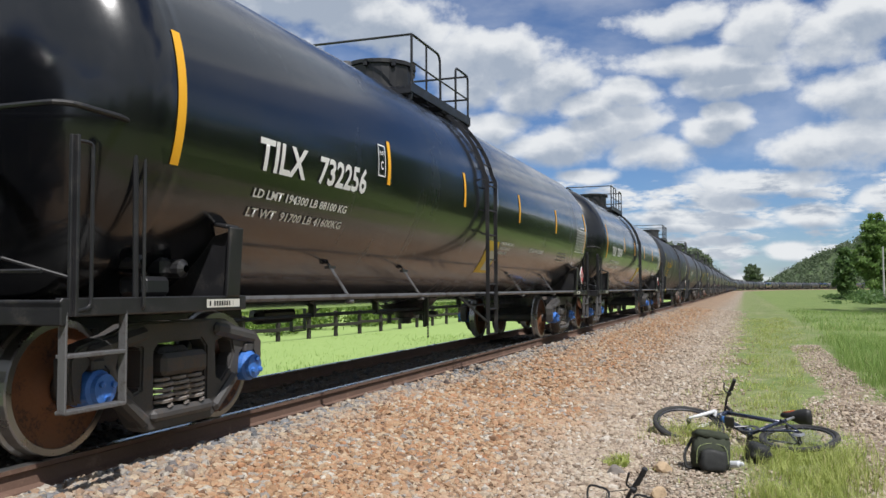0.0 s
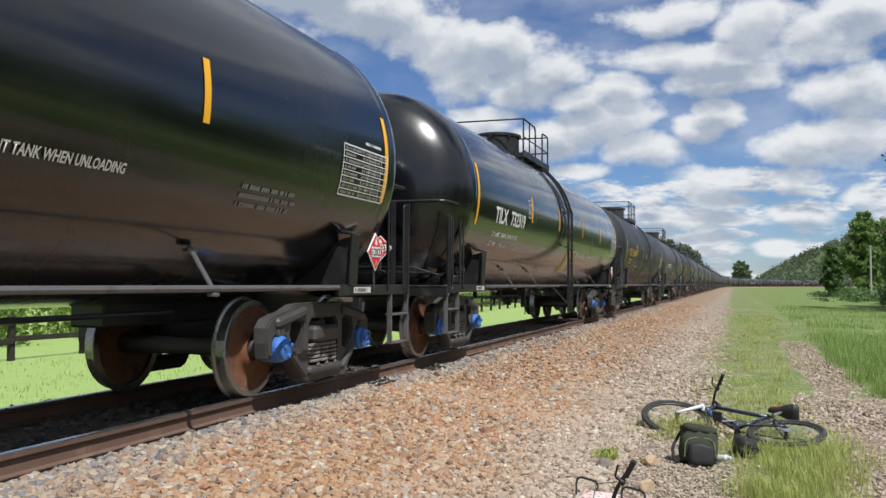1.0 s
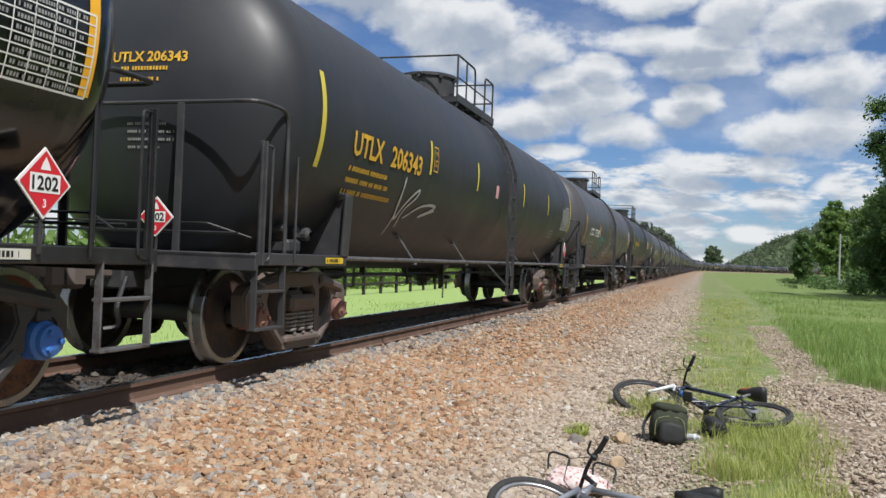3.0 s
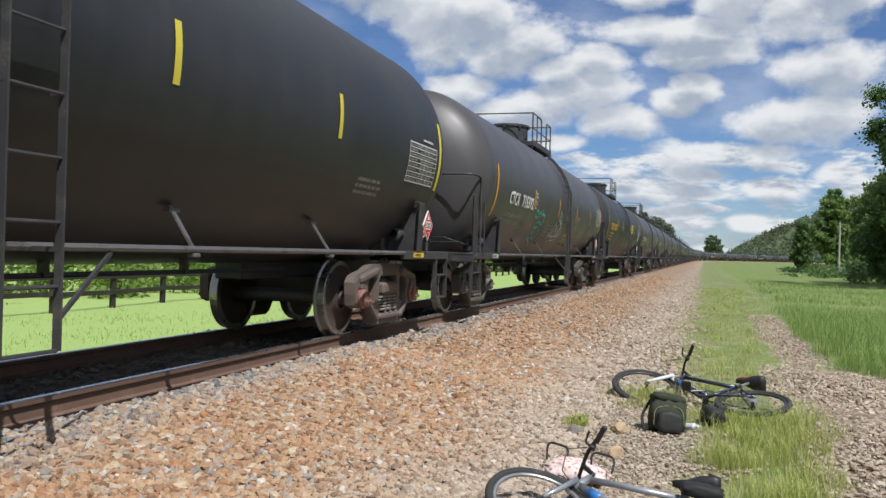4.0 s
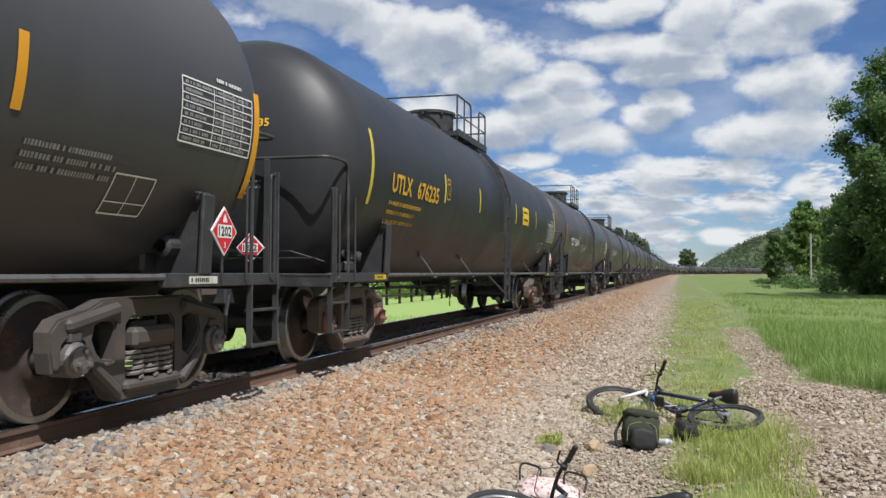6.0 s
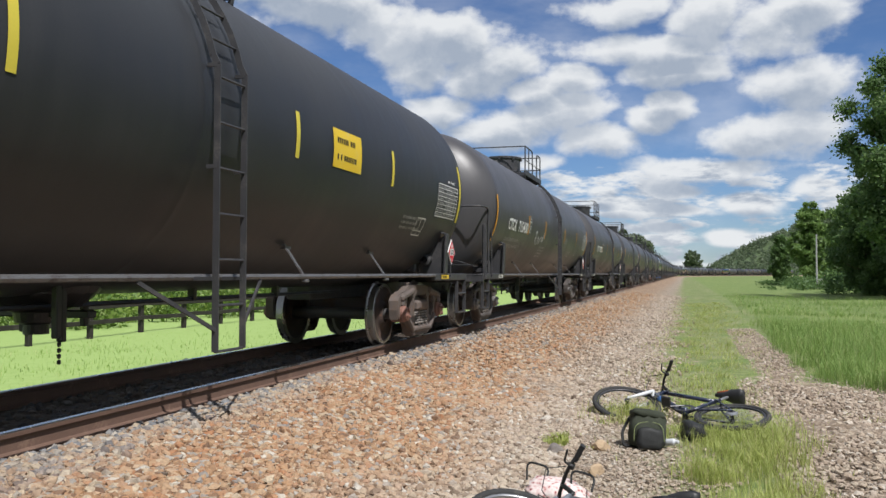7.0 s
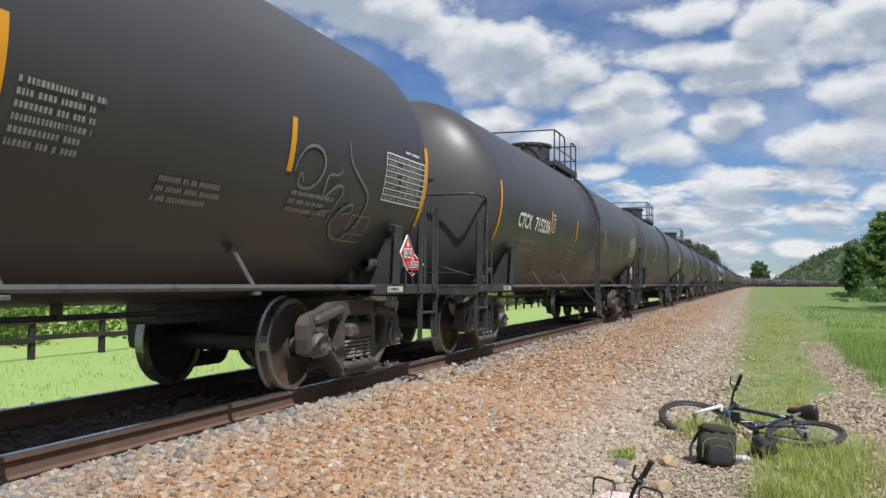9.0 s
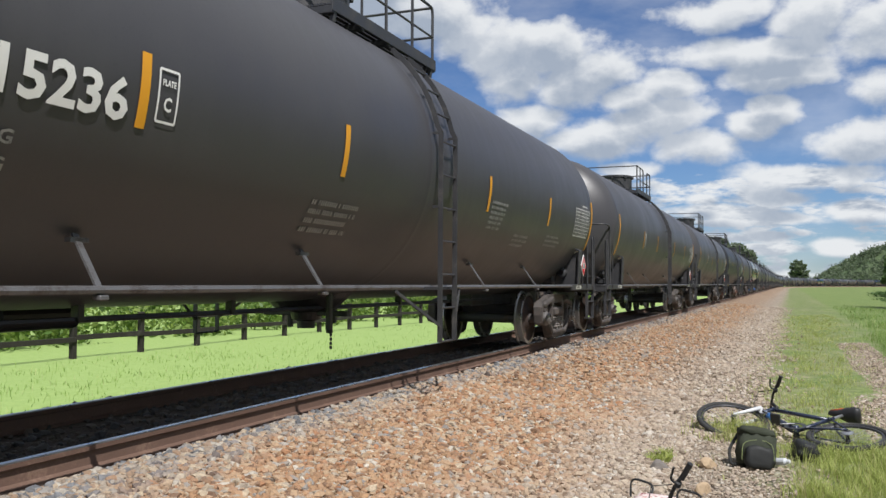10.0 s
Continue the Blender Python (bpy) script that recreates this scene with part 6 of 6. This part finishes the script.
def strip(x, y):
    """The green strip in which the bicycles lie: ragged clumps, thick near the eye, thin towards its edges."""
    mid = 0.44 + 0.022 * (y - 6) + 0.10 * math.sin(y * 0.9) + 0.30 * noise.noise(Vector((x * 0.8, y * 1.1, 1.0)))
    mid -= 0.25 * min(1.0, max(0.0, (y - 8.0) / 2.0))
    half = 0.50 + 0.02 * (y - 6) + 0.25 * min(1.0, max(0.0, (y - 8.0) / 2.0)) + 0.30 * noise.noise(Vector((x * 2.0, y * 2.0, 9.0)))
    e = max(0.0, 1 - abs(x - mid) / max(half, 0.1))
    near = 1.0 if y > 5.6 else 0.55
    return min(1, e * 1.5) * (0.12 + 0.88 * clump(x, y, 2.6, -0.25, 0.30)) * near


def by_wheels(x, y):
    """Blades that stand up through the wheels of the bicycle in the grass."""
    d = min(math.hypot(x + 0.60, y - 9.15) / 0.5, math.hypot((x - 0.55) * 0.9, (y - 8.2) * 0.8) / 0.62)
    return max(0.0, 1.15 - d) * clump(x, y, 3.0, -0.4, 0.15)


blades("grass", *scatter(40000, (-0.7, 1.6), (4.2, 8.6), 1, strip), 0.15, 0.0050, M["grass"], 1, "fresh green grass strip beside the gravel", 0.6)
blades("grass", *scatter(16000, (-1.1, 1.3), (7.2, 9.8), 12, by_wheels), 0.17, 0.0055, M["grass"], 12, "green grass growing up through a bicycle's wheels", 0.6)
blades("grass", *scatter(90000, (-1.5, 1.9), (8.2, 45.0), 2, lambda x, y: max(strip(x, y) * (0.25 + 0.75 * clump(x, y, 2.3, -0.3, 0.15)), 0.25 * strip(x + 0.3, y)), 0.9), 0.10, 0.007, M["grass"], 2, "fresh green grass strip beside the gravel", 0.7)
blades("grass", *scatter(4000, (-1.3, 2.9), (5.5, 14.0), 3, lambda x, y: 1.0 if noise.noise(Vector((x * 1.1, y * 1.1, 8))) > 0.34 else 0.03), 0.07, 0.006, M["grass"], 3, "sparse grass tufts in the gravel", 0.7)


def tall(x, y):
    edge = 1.60 + 0.018 * max(0, y - 13) + 0.45 * noise.noise(Vector((y * 0.6, 2, 2))) + (0.9 * max(0.0, (12.6 - y)) if y < 12.6 else 0)
    return min(1, max(0, (x - edge) * 1.6)) * (0.12 + 0.88 * clump(x, y, 0.7, -0.35, 0.25))


blades("tall_grass", *scatter(95000, (1.3, 7.0), (11.0, 26.0), 4, tall, 0.5), 0.34, 0.0065, M["tall_grass"], 4, "tall green meadow grass", 0.6)
blades("tall_grass", *scatter(60000, (1.5, 14.0), (24.0, 62.0), 5, lambda x, y: tall(x, y) * clump(x * 0.4, y, 0.3, -0.2, 0.3), 0.7), 0.26, 0.014, M["tall_grass"], 5, "tall green meadow grass", 0.7)
blades("meadow_grass", *scatter(15000, (-16.0, -7.8), (4.0, 34.0), 6, lambda x, y: 0.25 + 0.75 * clump(x, y, 0.4), 0.3), 0.13, 0.012, M["meadow"], 6, "bright green meadow grass beyond the track", 0.5)


# ---- bicycles and what lies beside them ----
def torus(bm, R, r, n=36, k=8, squash=1.0):
    ring = []
    for i in range(n):
        a = 2 * math.pi * i / n
        ring.append([bm.verts.new(((R + r * math.cos(b)) * math.cos(a), r * squash * math.sin(b), (R + r * math.cos(b)) * math.sin(a))) for b in (2 * math.pi * j / k for j in range(k))])
    for i in range(n):
        for j in range(k):
            bm.faces.new((ring[i][j], ring[i][(j + 1) % k], ring[(i + 1) % n][(j + 1) % k], ring[(i + 1) % n][j]))


def bike_wheel(bike, x, z, R, rim, tread=0.024):
    """Tyre, rim, spokes and hub in the bicycle's x-z plane."""
    hub = bmesh.new()
    lathe(hub, [(-0.05, 0.012), (-0.045, 0.025), (-0.03, 0.025), (-0.025, 0.015), (0.025, 0.015), (0.03, 0.025), (0.045, 0.025), (0.05, 0.012)], "y", 12, caps=True)
    w = part("wheel", hub, M["rim_dark"], bike)
    w.location = (x, 0, z)
    bm = bmesh.new()
    torus(bm, R - tread, tread, 44, 8)
    part("tyre", bm, M["tyre"], w, smooth=True)
    bm = bmesh.new()
    torus(bm, R - 2 * tread - 0.008, 0.014, 44, 6, 0.9)
    part("rim", bm, rim, w, smooth=True)
    bm = bmesh.new()
    for k in range(28):
        a = 2 * math.pi * k / 28
        b = a + (0.5 if k % 2 else -0.5)
        s = 0.03 if (k // 2) % 2 else -0.03
        tube(bm, [(0.024 * math.cos(b), s, 0.024 * math.sin(b)), ((R - 2 * tread - 0.01) * math.cos(a), 0, (R - 2 * tread - 0.01) * math.sin(a))], 0.0013, 3)
    part("spokes", bm, M["rim_alloy"], w)


def bicycle(label, m, paint, fork_paint, rim, turn, R=0.335, seat_trim=None):
    """A mountain bicycle: x forwards, z up, wheels on z = 0; turn: how far the bars are steered."""
    bike = thing("bicycle", label, "bicycle", "bicycles lying on the ground")
    bike.matrix_basis = m
    bb, st, ht, hb, rear = (-0.10, 0, 0.29), (-0.24, 0, 0.76), (0.36, 0, 0.80), (0.40, 0, 0.68), (-0.53, 0, R)
    bm = bmesh.new()
    tube(bm, [bb, hb], 0.032, 10)
    tube(bm, [(-0.22, 0, 0.70), ht], 0.020, 10)
    tube(bm, [bb, st], 0.019, 10)
    tube(bm, [(0.355, 0, 0.82), (0.405, 0, 0.66)], 0.024, 10)
    for s in (0.055, -0.055):
        tube(bm, [(bb[0], s * 0.5, bb[2]), (rear[0] + 0.1, s, rear[2] - 0.01), (rear[0], s * 1.1, rear[2])], 0.010, 7)
        tube(bm, [(-0.22, s * 0.4, 0.70), (rear[0], s * 1.1, rear[2])], 0.009, 7)
    tube(bm, [(bb[0], -0.05, bb[2]), (bb[0], 0.05, bb[2])], 0.028, 10)
    part("frame", bm, paint, bike, smooth=True)
    bm = bmesh.new()
    tube(bm, [(0.22, 0.0, 0.5395), (0.30, 0.0, 0.602)], 0.0335, 10)
    part("frame_band", bm, M["frame_blue"], bike, smooth=True)
    # fork, stem and bars turn together about the steering axis
    ax = (Vector((0.355, 0, 0.82)) - Vector((0.405, 0, 0.66))).normalized()
    T = Matrix.Translation((0.405, 0, 0.66)) @ Matrix.Rotation(radians(turn), 4, ax) @ Matrix.Translation((-0.405, 0, -0.66))
    bm = bmesh.new()
    tube(bm, [(0.41, -0.07, 0.635), (0.41, 0.07, 0.635)], 0.020, 8)
    for s in (0.065, -0.065):
        tube(bm, [(0.41, s, 0.64), (0.47, s, 0.48), (0.53, s, R)], [0.019, 0.017, 0.012], 8)
    fork = part("fork", bm, fork_paint, bike, smooth=True)
    bm = bmesh.new()
    tube(bm, [(0.35, 0, 0.84), (0.345, 0, 0.87), (0.43, 0, 0.92)], 0.017, 8)
    tube(bm, rounded([(0.38, -0.30, 0.93), (0.43, -0.10, 0.92), (0.43, 0.10, 0.92), (0.38, 0.30, 0.93)], 0.06), 0.0125, 8)
    bars_ = part("handlebar", bm, M["bike_black"], bike, smooth=True)
    for s in (1, -1):
        bm = bmesh.new()
        tube(bm, [(0.40, s * 0.19, 0.927), (0.38, s * 0.31, 0.932)], 0.018, 9)
        part("grip", bm, M["bike_black"], bars_)
        bm = bmesh.new()
        tube(bm, rounded([(0.41, s * 0.15, 0.92), (0.46, s * 0.17, 0.90), (0.46, s * 0.27, 0.88)], 0.03), 0.007, 6)
        box(bm, (0.39, min(s * 0.13, s * 0.17), 0.90), (0.43, max(s * 0.13, s * 0.17), 0.94), 0.008)
        part("brake_lever", bm, M["bike_black"], bars_)
        bm = bmesh.new()
        tube(bm, [(0.44, s * 0.14, 0.91), (0.55, s * 0.10, 0.86), (0.52, s * 0.03, 0.72), (0.40, 0.03, 0.60), (0.1, 0.03, 0.47)], 0.0035, 5)
        part("cable", bm, M["bike_black"], bars_)
    for o in (fork, bars_):
        o.matrix_basis = T
    bike_wheel(bike, 0, 0, R, rim)
    fw = [o for o in bike.children if o.name.split(".")[0] == "wheel"][-1]
    fw.matrix_basis = T @ Matrix.Translation((0.53, 0, R))
    bike_wheel(bike, rear[0], R, R, rim)
    # saddle, post, cranks, chain
    bm = bmesh.new()
    tube(bm, [st, (-0.275, 0, 0.88)], 0.014, 8)
    part("seat_post", bm, M["rim_alloy"], bike)
    bm = bmesh.new()
    secs = [(-0.42, 0.075, 0.03), (-0.38, 0.085, 0.04), (-0.30, 0.07, 0.04), (-0.22, 0.035, 0.035), (-0.14, 0.02, 0.025)]
    rings = []
    for x, w, h in secs:
        rings.append([bm.verts.new((x, w * math.cos(t), 0.905 + h * math.sin(t))) for t in (2 * math.pi * k / 10 for k in range(10))])
    for p, q in zip(rings, rings[1:]):
        for k in range(10):
            bm.faces.new((p[k], p[(k + 1) % 10], q[(k + 1) % 10], q[k]))
    bm.faces.new(rings[0][::-1])
    bm.faces.new(rings[-1])
    seat = part("saddle", bm, M["bike_black"], bike, smooth=True)
    if seat_trim:
        bm = bmesh.new()
        tube(bm, [(-0.34, 0.055, 0.925), (-0.24, 0.036, 0.93), (-0.15, 0.014, 0.922)], 0.014, 7)
        tube(bm, [(-0.34, -0.055, 0.925), (-0.24, -0.036, 0.93), (-0.15, -0.014, 0.922)], 0.014, 7)
        part("saddle_trim", bm, seat_trim, seat, "red side trim of the saddle", smooth=True)
    bm = bmesh.new()
    lathe(bm, [(0.045, 0.06), (0.045, 0.09), (0.05, 0.092), (0.05, 0.06)], "y", 24, bb)
    part("chainring", bm, M["rim_dark"], bike)
    for s in (1, -1):
        bm = bmesh.new()
        beam(bm, (bb[0], s * 0.07, bb[2]), (bb[0] + s * 0.12, s * 0.085, bb[2] - s * 0.12), 0.015, 0.025, 0.004)
        part("crank", bm, M["rim_dark"], bike)
        bm = bmesh.new()
        x, z = bb[0] + s * 0.12, bb[2] - s * 0.12
        box(bm, (x - 0.045, min(s * 0.09, s * 0.18), z - 0.012), (x + 0.045, max(s * 0.09, s * 0.18), z + 0.012), 0.006)
        part("pedal", bm, M["bike_black"], bike)
    bm = bmesh.new()
    lathe(bm, [(0.03, 0.02), (0.03, 0.055), (0.04, 0.05), (0.05, 0.03)], "y", 16, rear)
    part("cassette", bm, M["rim_alloy"], bike)
    return bike


# lying on the side: forwards to -x, the bicycle's up to +y, a little raised at the bars
FLAT = Matrix(((-1, 0, 0, 0), (0, 0, 1, 0), (0, 1, 0, 0), (0, 0, 0, 1)))
LIE_DARK = pose(-0.21, 8.77, 0.06, 0, 0, -25) @ FLAT @ pose(0, 0, 0, -10, 0, 0) @ Matrix.Scale(1.10, 4)
bicycle("dark blue mountain bicycle lying on its side in grass", LIE_DARK, M["frame_dark"], M["frame_white"], M["rim_dark"], 16, seat_trim=M["orange_rubber"])
LIE_SILVER = pose(-0.40, 4.46, 0.02, 0, 0, -6) @ FLAT @ pose(0, 0, 0, -9, 0, 0)
bicycle("silver mountain bicycle with a blue band lying on gravel", LIE_SILVER, M["frame_silver"], M["frame_silver"], M["rim_alloy"], 20)


def soft_box(name, size, mat, m, label="", parent=None, puff=0.45, seed=1, n=5):
    """A stuffed bag body: a box swollen and dented."""
    bm = bmesh.new()
    bmesh.ops.create_cube(bm, size=1.0)
    bmesh.ops.subdivide_edges(bm, edges=bm.edges[:], cuts=n, use_grid_fill=True)
    for v in bm.verts:
        p = v.co * 2
        q = Vector((p.x * math.sqrt(1 - p.y ** 2 / 2 * puff - p.z ** 2 / 2 * puff), p.y * math.sqrt(1 - p.x ** 2 / 2 * puff - p.z ** 2 / 2 * puff), p.z * math.sqrt(1 - p.x ** 2 / 2 * puff - p.y ** 2 / 2 * puff)))
        d = 1 + 0.20 * noise.noise(p * 1.9 + Vector((seed * 5.1, 0, 0)))
        v.co = Vector((q.x * size[0], q.y * size[1], q.z * size[2])) / 2 * d
    ob = part(name, bm, mat, parent, label, smooth=True)
    ob.matrix_basis = m
    return ob


bag = thing("backpack", "dark olive backpack standing on gravel by a bicycle", "backpack")
bag.matrix_basis = pose(-0.30, 7.72, 0.0, 0, 0, 8) @ Matrix.Scale(0.86, 4)
soft_box("body", (0.37, 0.32, 0.38), M["bag_olive"], pose(0, 0, 0.17, -18, 6, 0), parent=bag, seed=2)
soft_box("front_pocket", (0.27, 0.10, 0.22), M["bag_black"], pose(0.01, -0.16, 0.12, -14, 5, 0), parent=bag, seed=3)
soft_box("flap", (0.34, 0.22, 0.09), M["bag_olive"], pose(0, 0.0, 0.335, -20, 7, 0), parent=bag, seed=4)
bm = bmesh.new()
tube(bm, rounded([(-0.15, -0.195, 0.10), (-0.14, -0.15, 0.26), (0.0, -0.12, 0.29), (0.14, -0.15, 0.26), (0.15, -0.195, 0.10)], 0.08), 0.0035, 6)
part("piping", bm, M["bag_trim"], bag)
bm = bmesh.new()
tube(bm, rounded([(-0.16, 0.1, 0.30), (-0.26, 0.0, 0.15), (-0.24, -0.08, 0.02), (-0.16, -0.05, 0.03)], 0.08), 0.016, 6)
part("strap", bm, M["bag_black"], bag)
soft_box("saddle_bag", (0.19, 0.30, 0.17), M["bag_black"], pose(0.09, 8.20, 0.08, 0, 10, 15), "black nylon bag slumped against the bicycle", seed=6)
tagged(bpy.data.objects["saddle_bag"], "", "bag")
bm = bmesh.new()
lathe(bm, [(0, 0.03), (0.01, 0.036), (0.14, 0.036), (0.16, 0.022), (0.19, 0.018), (0.195, 0.002)], "z", 14)
b = tagged(part("water_bottle", bm, M["bottle"]), "cloudy white plastic bottle lying beside the backpack", "bottle")
b.matrix_basis = pose(-0.17, 7.78, 0.04, 80, 0, 60) @ Matrix.Scale(0.85, 4)
cloth = thing("printed_bag", "pink and white printed cloth bag under the bicycle", "bag")
cloth.matrix_basis = pose(-0.80, 5.72, 0.0, 0, 0, -12)
soft_box("body", (0.42, 0.36, 0.15), M["cloth_print"], pose(0, 0, 0.075, 0, 5, 0), parent=cloth, seed=8, puff=0.8)
for k, (x, y) in enumerate(((-0.20, 0.08), (0.16, -0.02))):
    bm = bmesh.new()
    tube(bm, rounded([(x - 0.06, y, 0.10), (x - 0.08, y + 0.05, 0.22), (x + 0.10, y + 0.02, 0.20), (x + 0.10, y - 0.06, 0.12)], 0.07), 0.008, 6)
    part("handle", bm, M["bag_black"], cloth)
soft_box("handlebar_bag", (0.24, 0.12, 0.08), M["bag_black"], pose(0.0, 5.12, 0.19, 0, 6, 4), "black bag strapped to the silver bicycle's saddle", seed=9)
tagged(bpy.data.objects["handlebar_bag"], "", "bag")


def rock(x, y, s, seed, label):
    bm = bmesh.new()
    bmesh.ops.create_icosphere(bm, subdivisions=3, radius=1.0)
    r = random.Random(seed)
    cuts = [(Vector((r.uniform(-1, 1), r.uniform(-1, 1), r.uniform(-0.4, 1))).normalized(), r.uniform(0.55, 0.85)) for _ in range(14)]
    for v in bm.verts:
        p = v.co * (1 + 0.25 * noise.noise(v.co * 1.1 + Vector((seed * 3.3, 0, 0))))
        for nrm, far in cuts:
            over = p.dot(nrm) - far
            if over > 0:
                p = p - nrm * over
        p = p * (1 + 0.05 * noise.noise(v.co * 5 + Vector((seed, 2, 0))))
        v.co = Vector((p.x * s[0], p.y * s[1], p.z * s[2])) * 1.2
    ob = tagged(part("rock", bm, M["rock_dark"] if "grey" in label else M["rock_tan"]), label, "rock", "rocks by the bicycles")
    ob.matrix_basis = pose(x, y, s[2] * 0.55, 0, 0, seed * 40)


M["rock_tan"] = plain("tan_rock", (0.42, 0.31, 0.20), 0.9, 0.0, 0.3, 9, 60, (0.28, 0.20, 0.13), 0.4, 0.6)
M["rock_dark"] = plain("grey_rock", (0.17, 0.15, 0.135), 0.9, 0.0, 0.3, 9, 60, (0.26, 0.22, 0.18), 0.4, 0.6)
rock(-0.70, 7.53, (0.085, 0.062, 0.055), 1, "pale tan rock on the gravel beside a bag")
rock(-0.64, 6.61, (0.062, 0.055, 0.050), 2, "pale tan rock on the gravel beside a bag")
rock(-1.05, 7.24, (0.095, 0.075, 0.055), 3, "grey rock half sunk in the gravel")
rock(1.44, 10.2, (0.045, 0.04, 0.035), 4, "pale tan rock on stony ground")
rock(-3.35, 4.05, (0.06, 0.05, 0.04), 5, "pale tan rock on the ballast")
xs, ys = scatter(150, (-1.18, -0.98), (7.38, 7.62), 9, lambda x, y: 1.0)
blades("weed", xs, ys, 0.13, 0.012, M["grass"], 9, "small green weed growing in the gravel", 0.8)


# ---- what moves ----
# the train's small surges about its mean speed, in metres
SURGE = {0.5: 0.12, 1.0: 0.08, 2.5: -0.10, 5.5: 0.18, 6.0: 0.05, 8.0: 0.05, 9.0: -0.08, 9.5: -0.08, 10.0: 0.13}


def run(t):
    return SPEED * t + SURGE.get(t, 0.0)


def motions():
    for i, car in enumerate(CARS):
        rows = []
        for j in range(21):
            x, y, a = track_at(LEAD[i] + MID - run(j / 2))
            rows.append((j / 2, pose(x, y, RAIL_Z, 0, 0, -math.degrees(a))))
        walk(car, rows)
        if i < 9:
            turn = SPEED / RW / FPS
            for ws in [o for o in car.children if o.name.split(".")[0] == "wheelset"]:
                at = ws.location.copy()
                first = random.Random(i * 7 + int(at.y * 10)).uniform(0, 360)
                walk(ws, [(k / FPS, pose(*at, first + math.degrees(turn * k), 0, 0)) for k in range(301)])


motions()
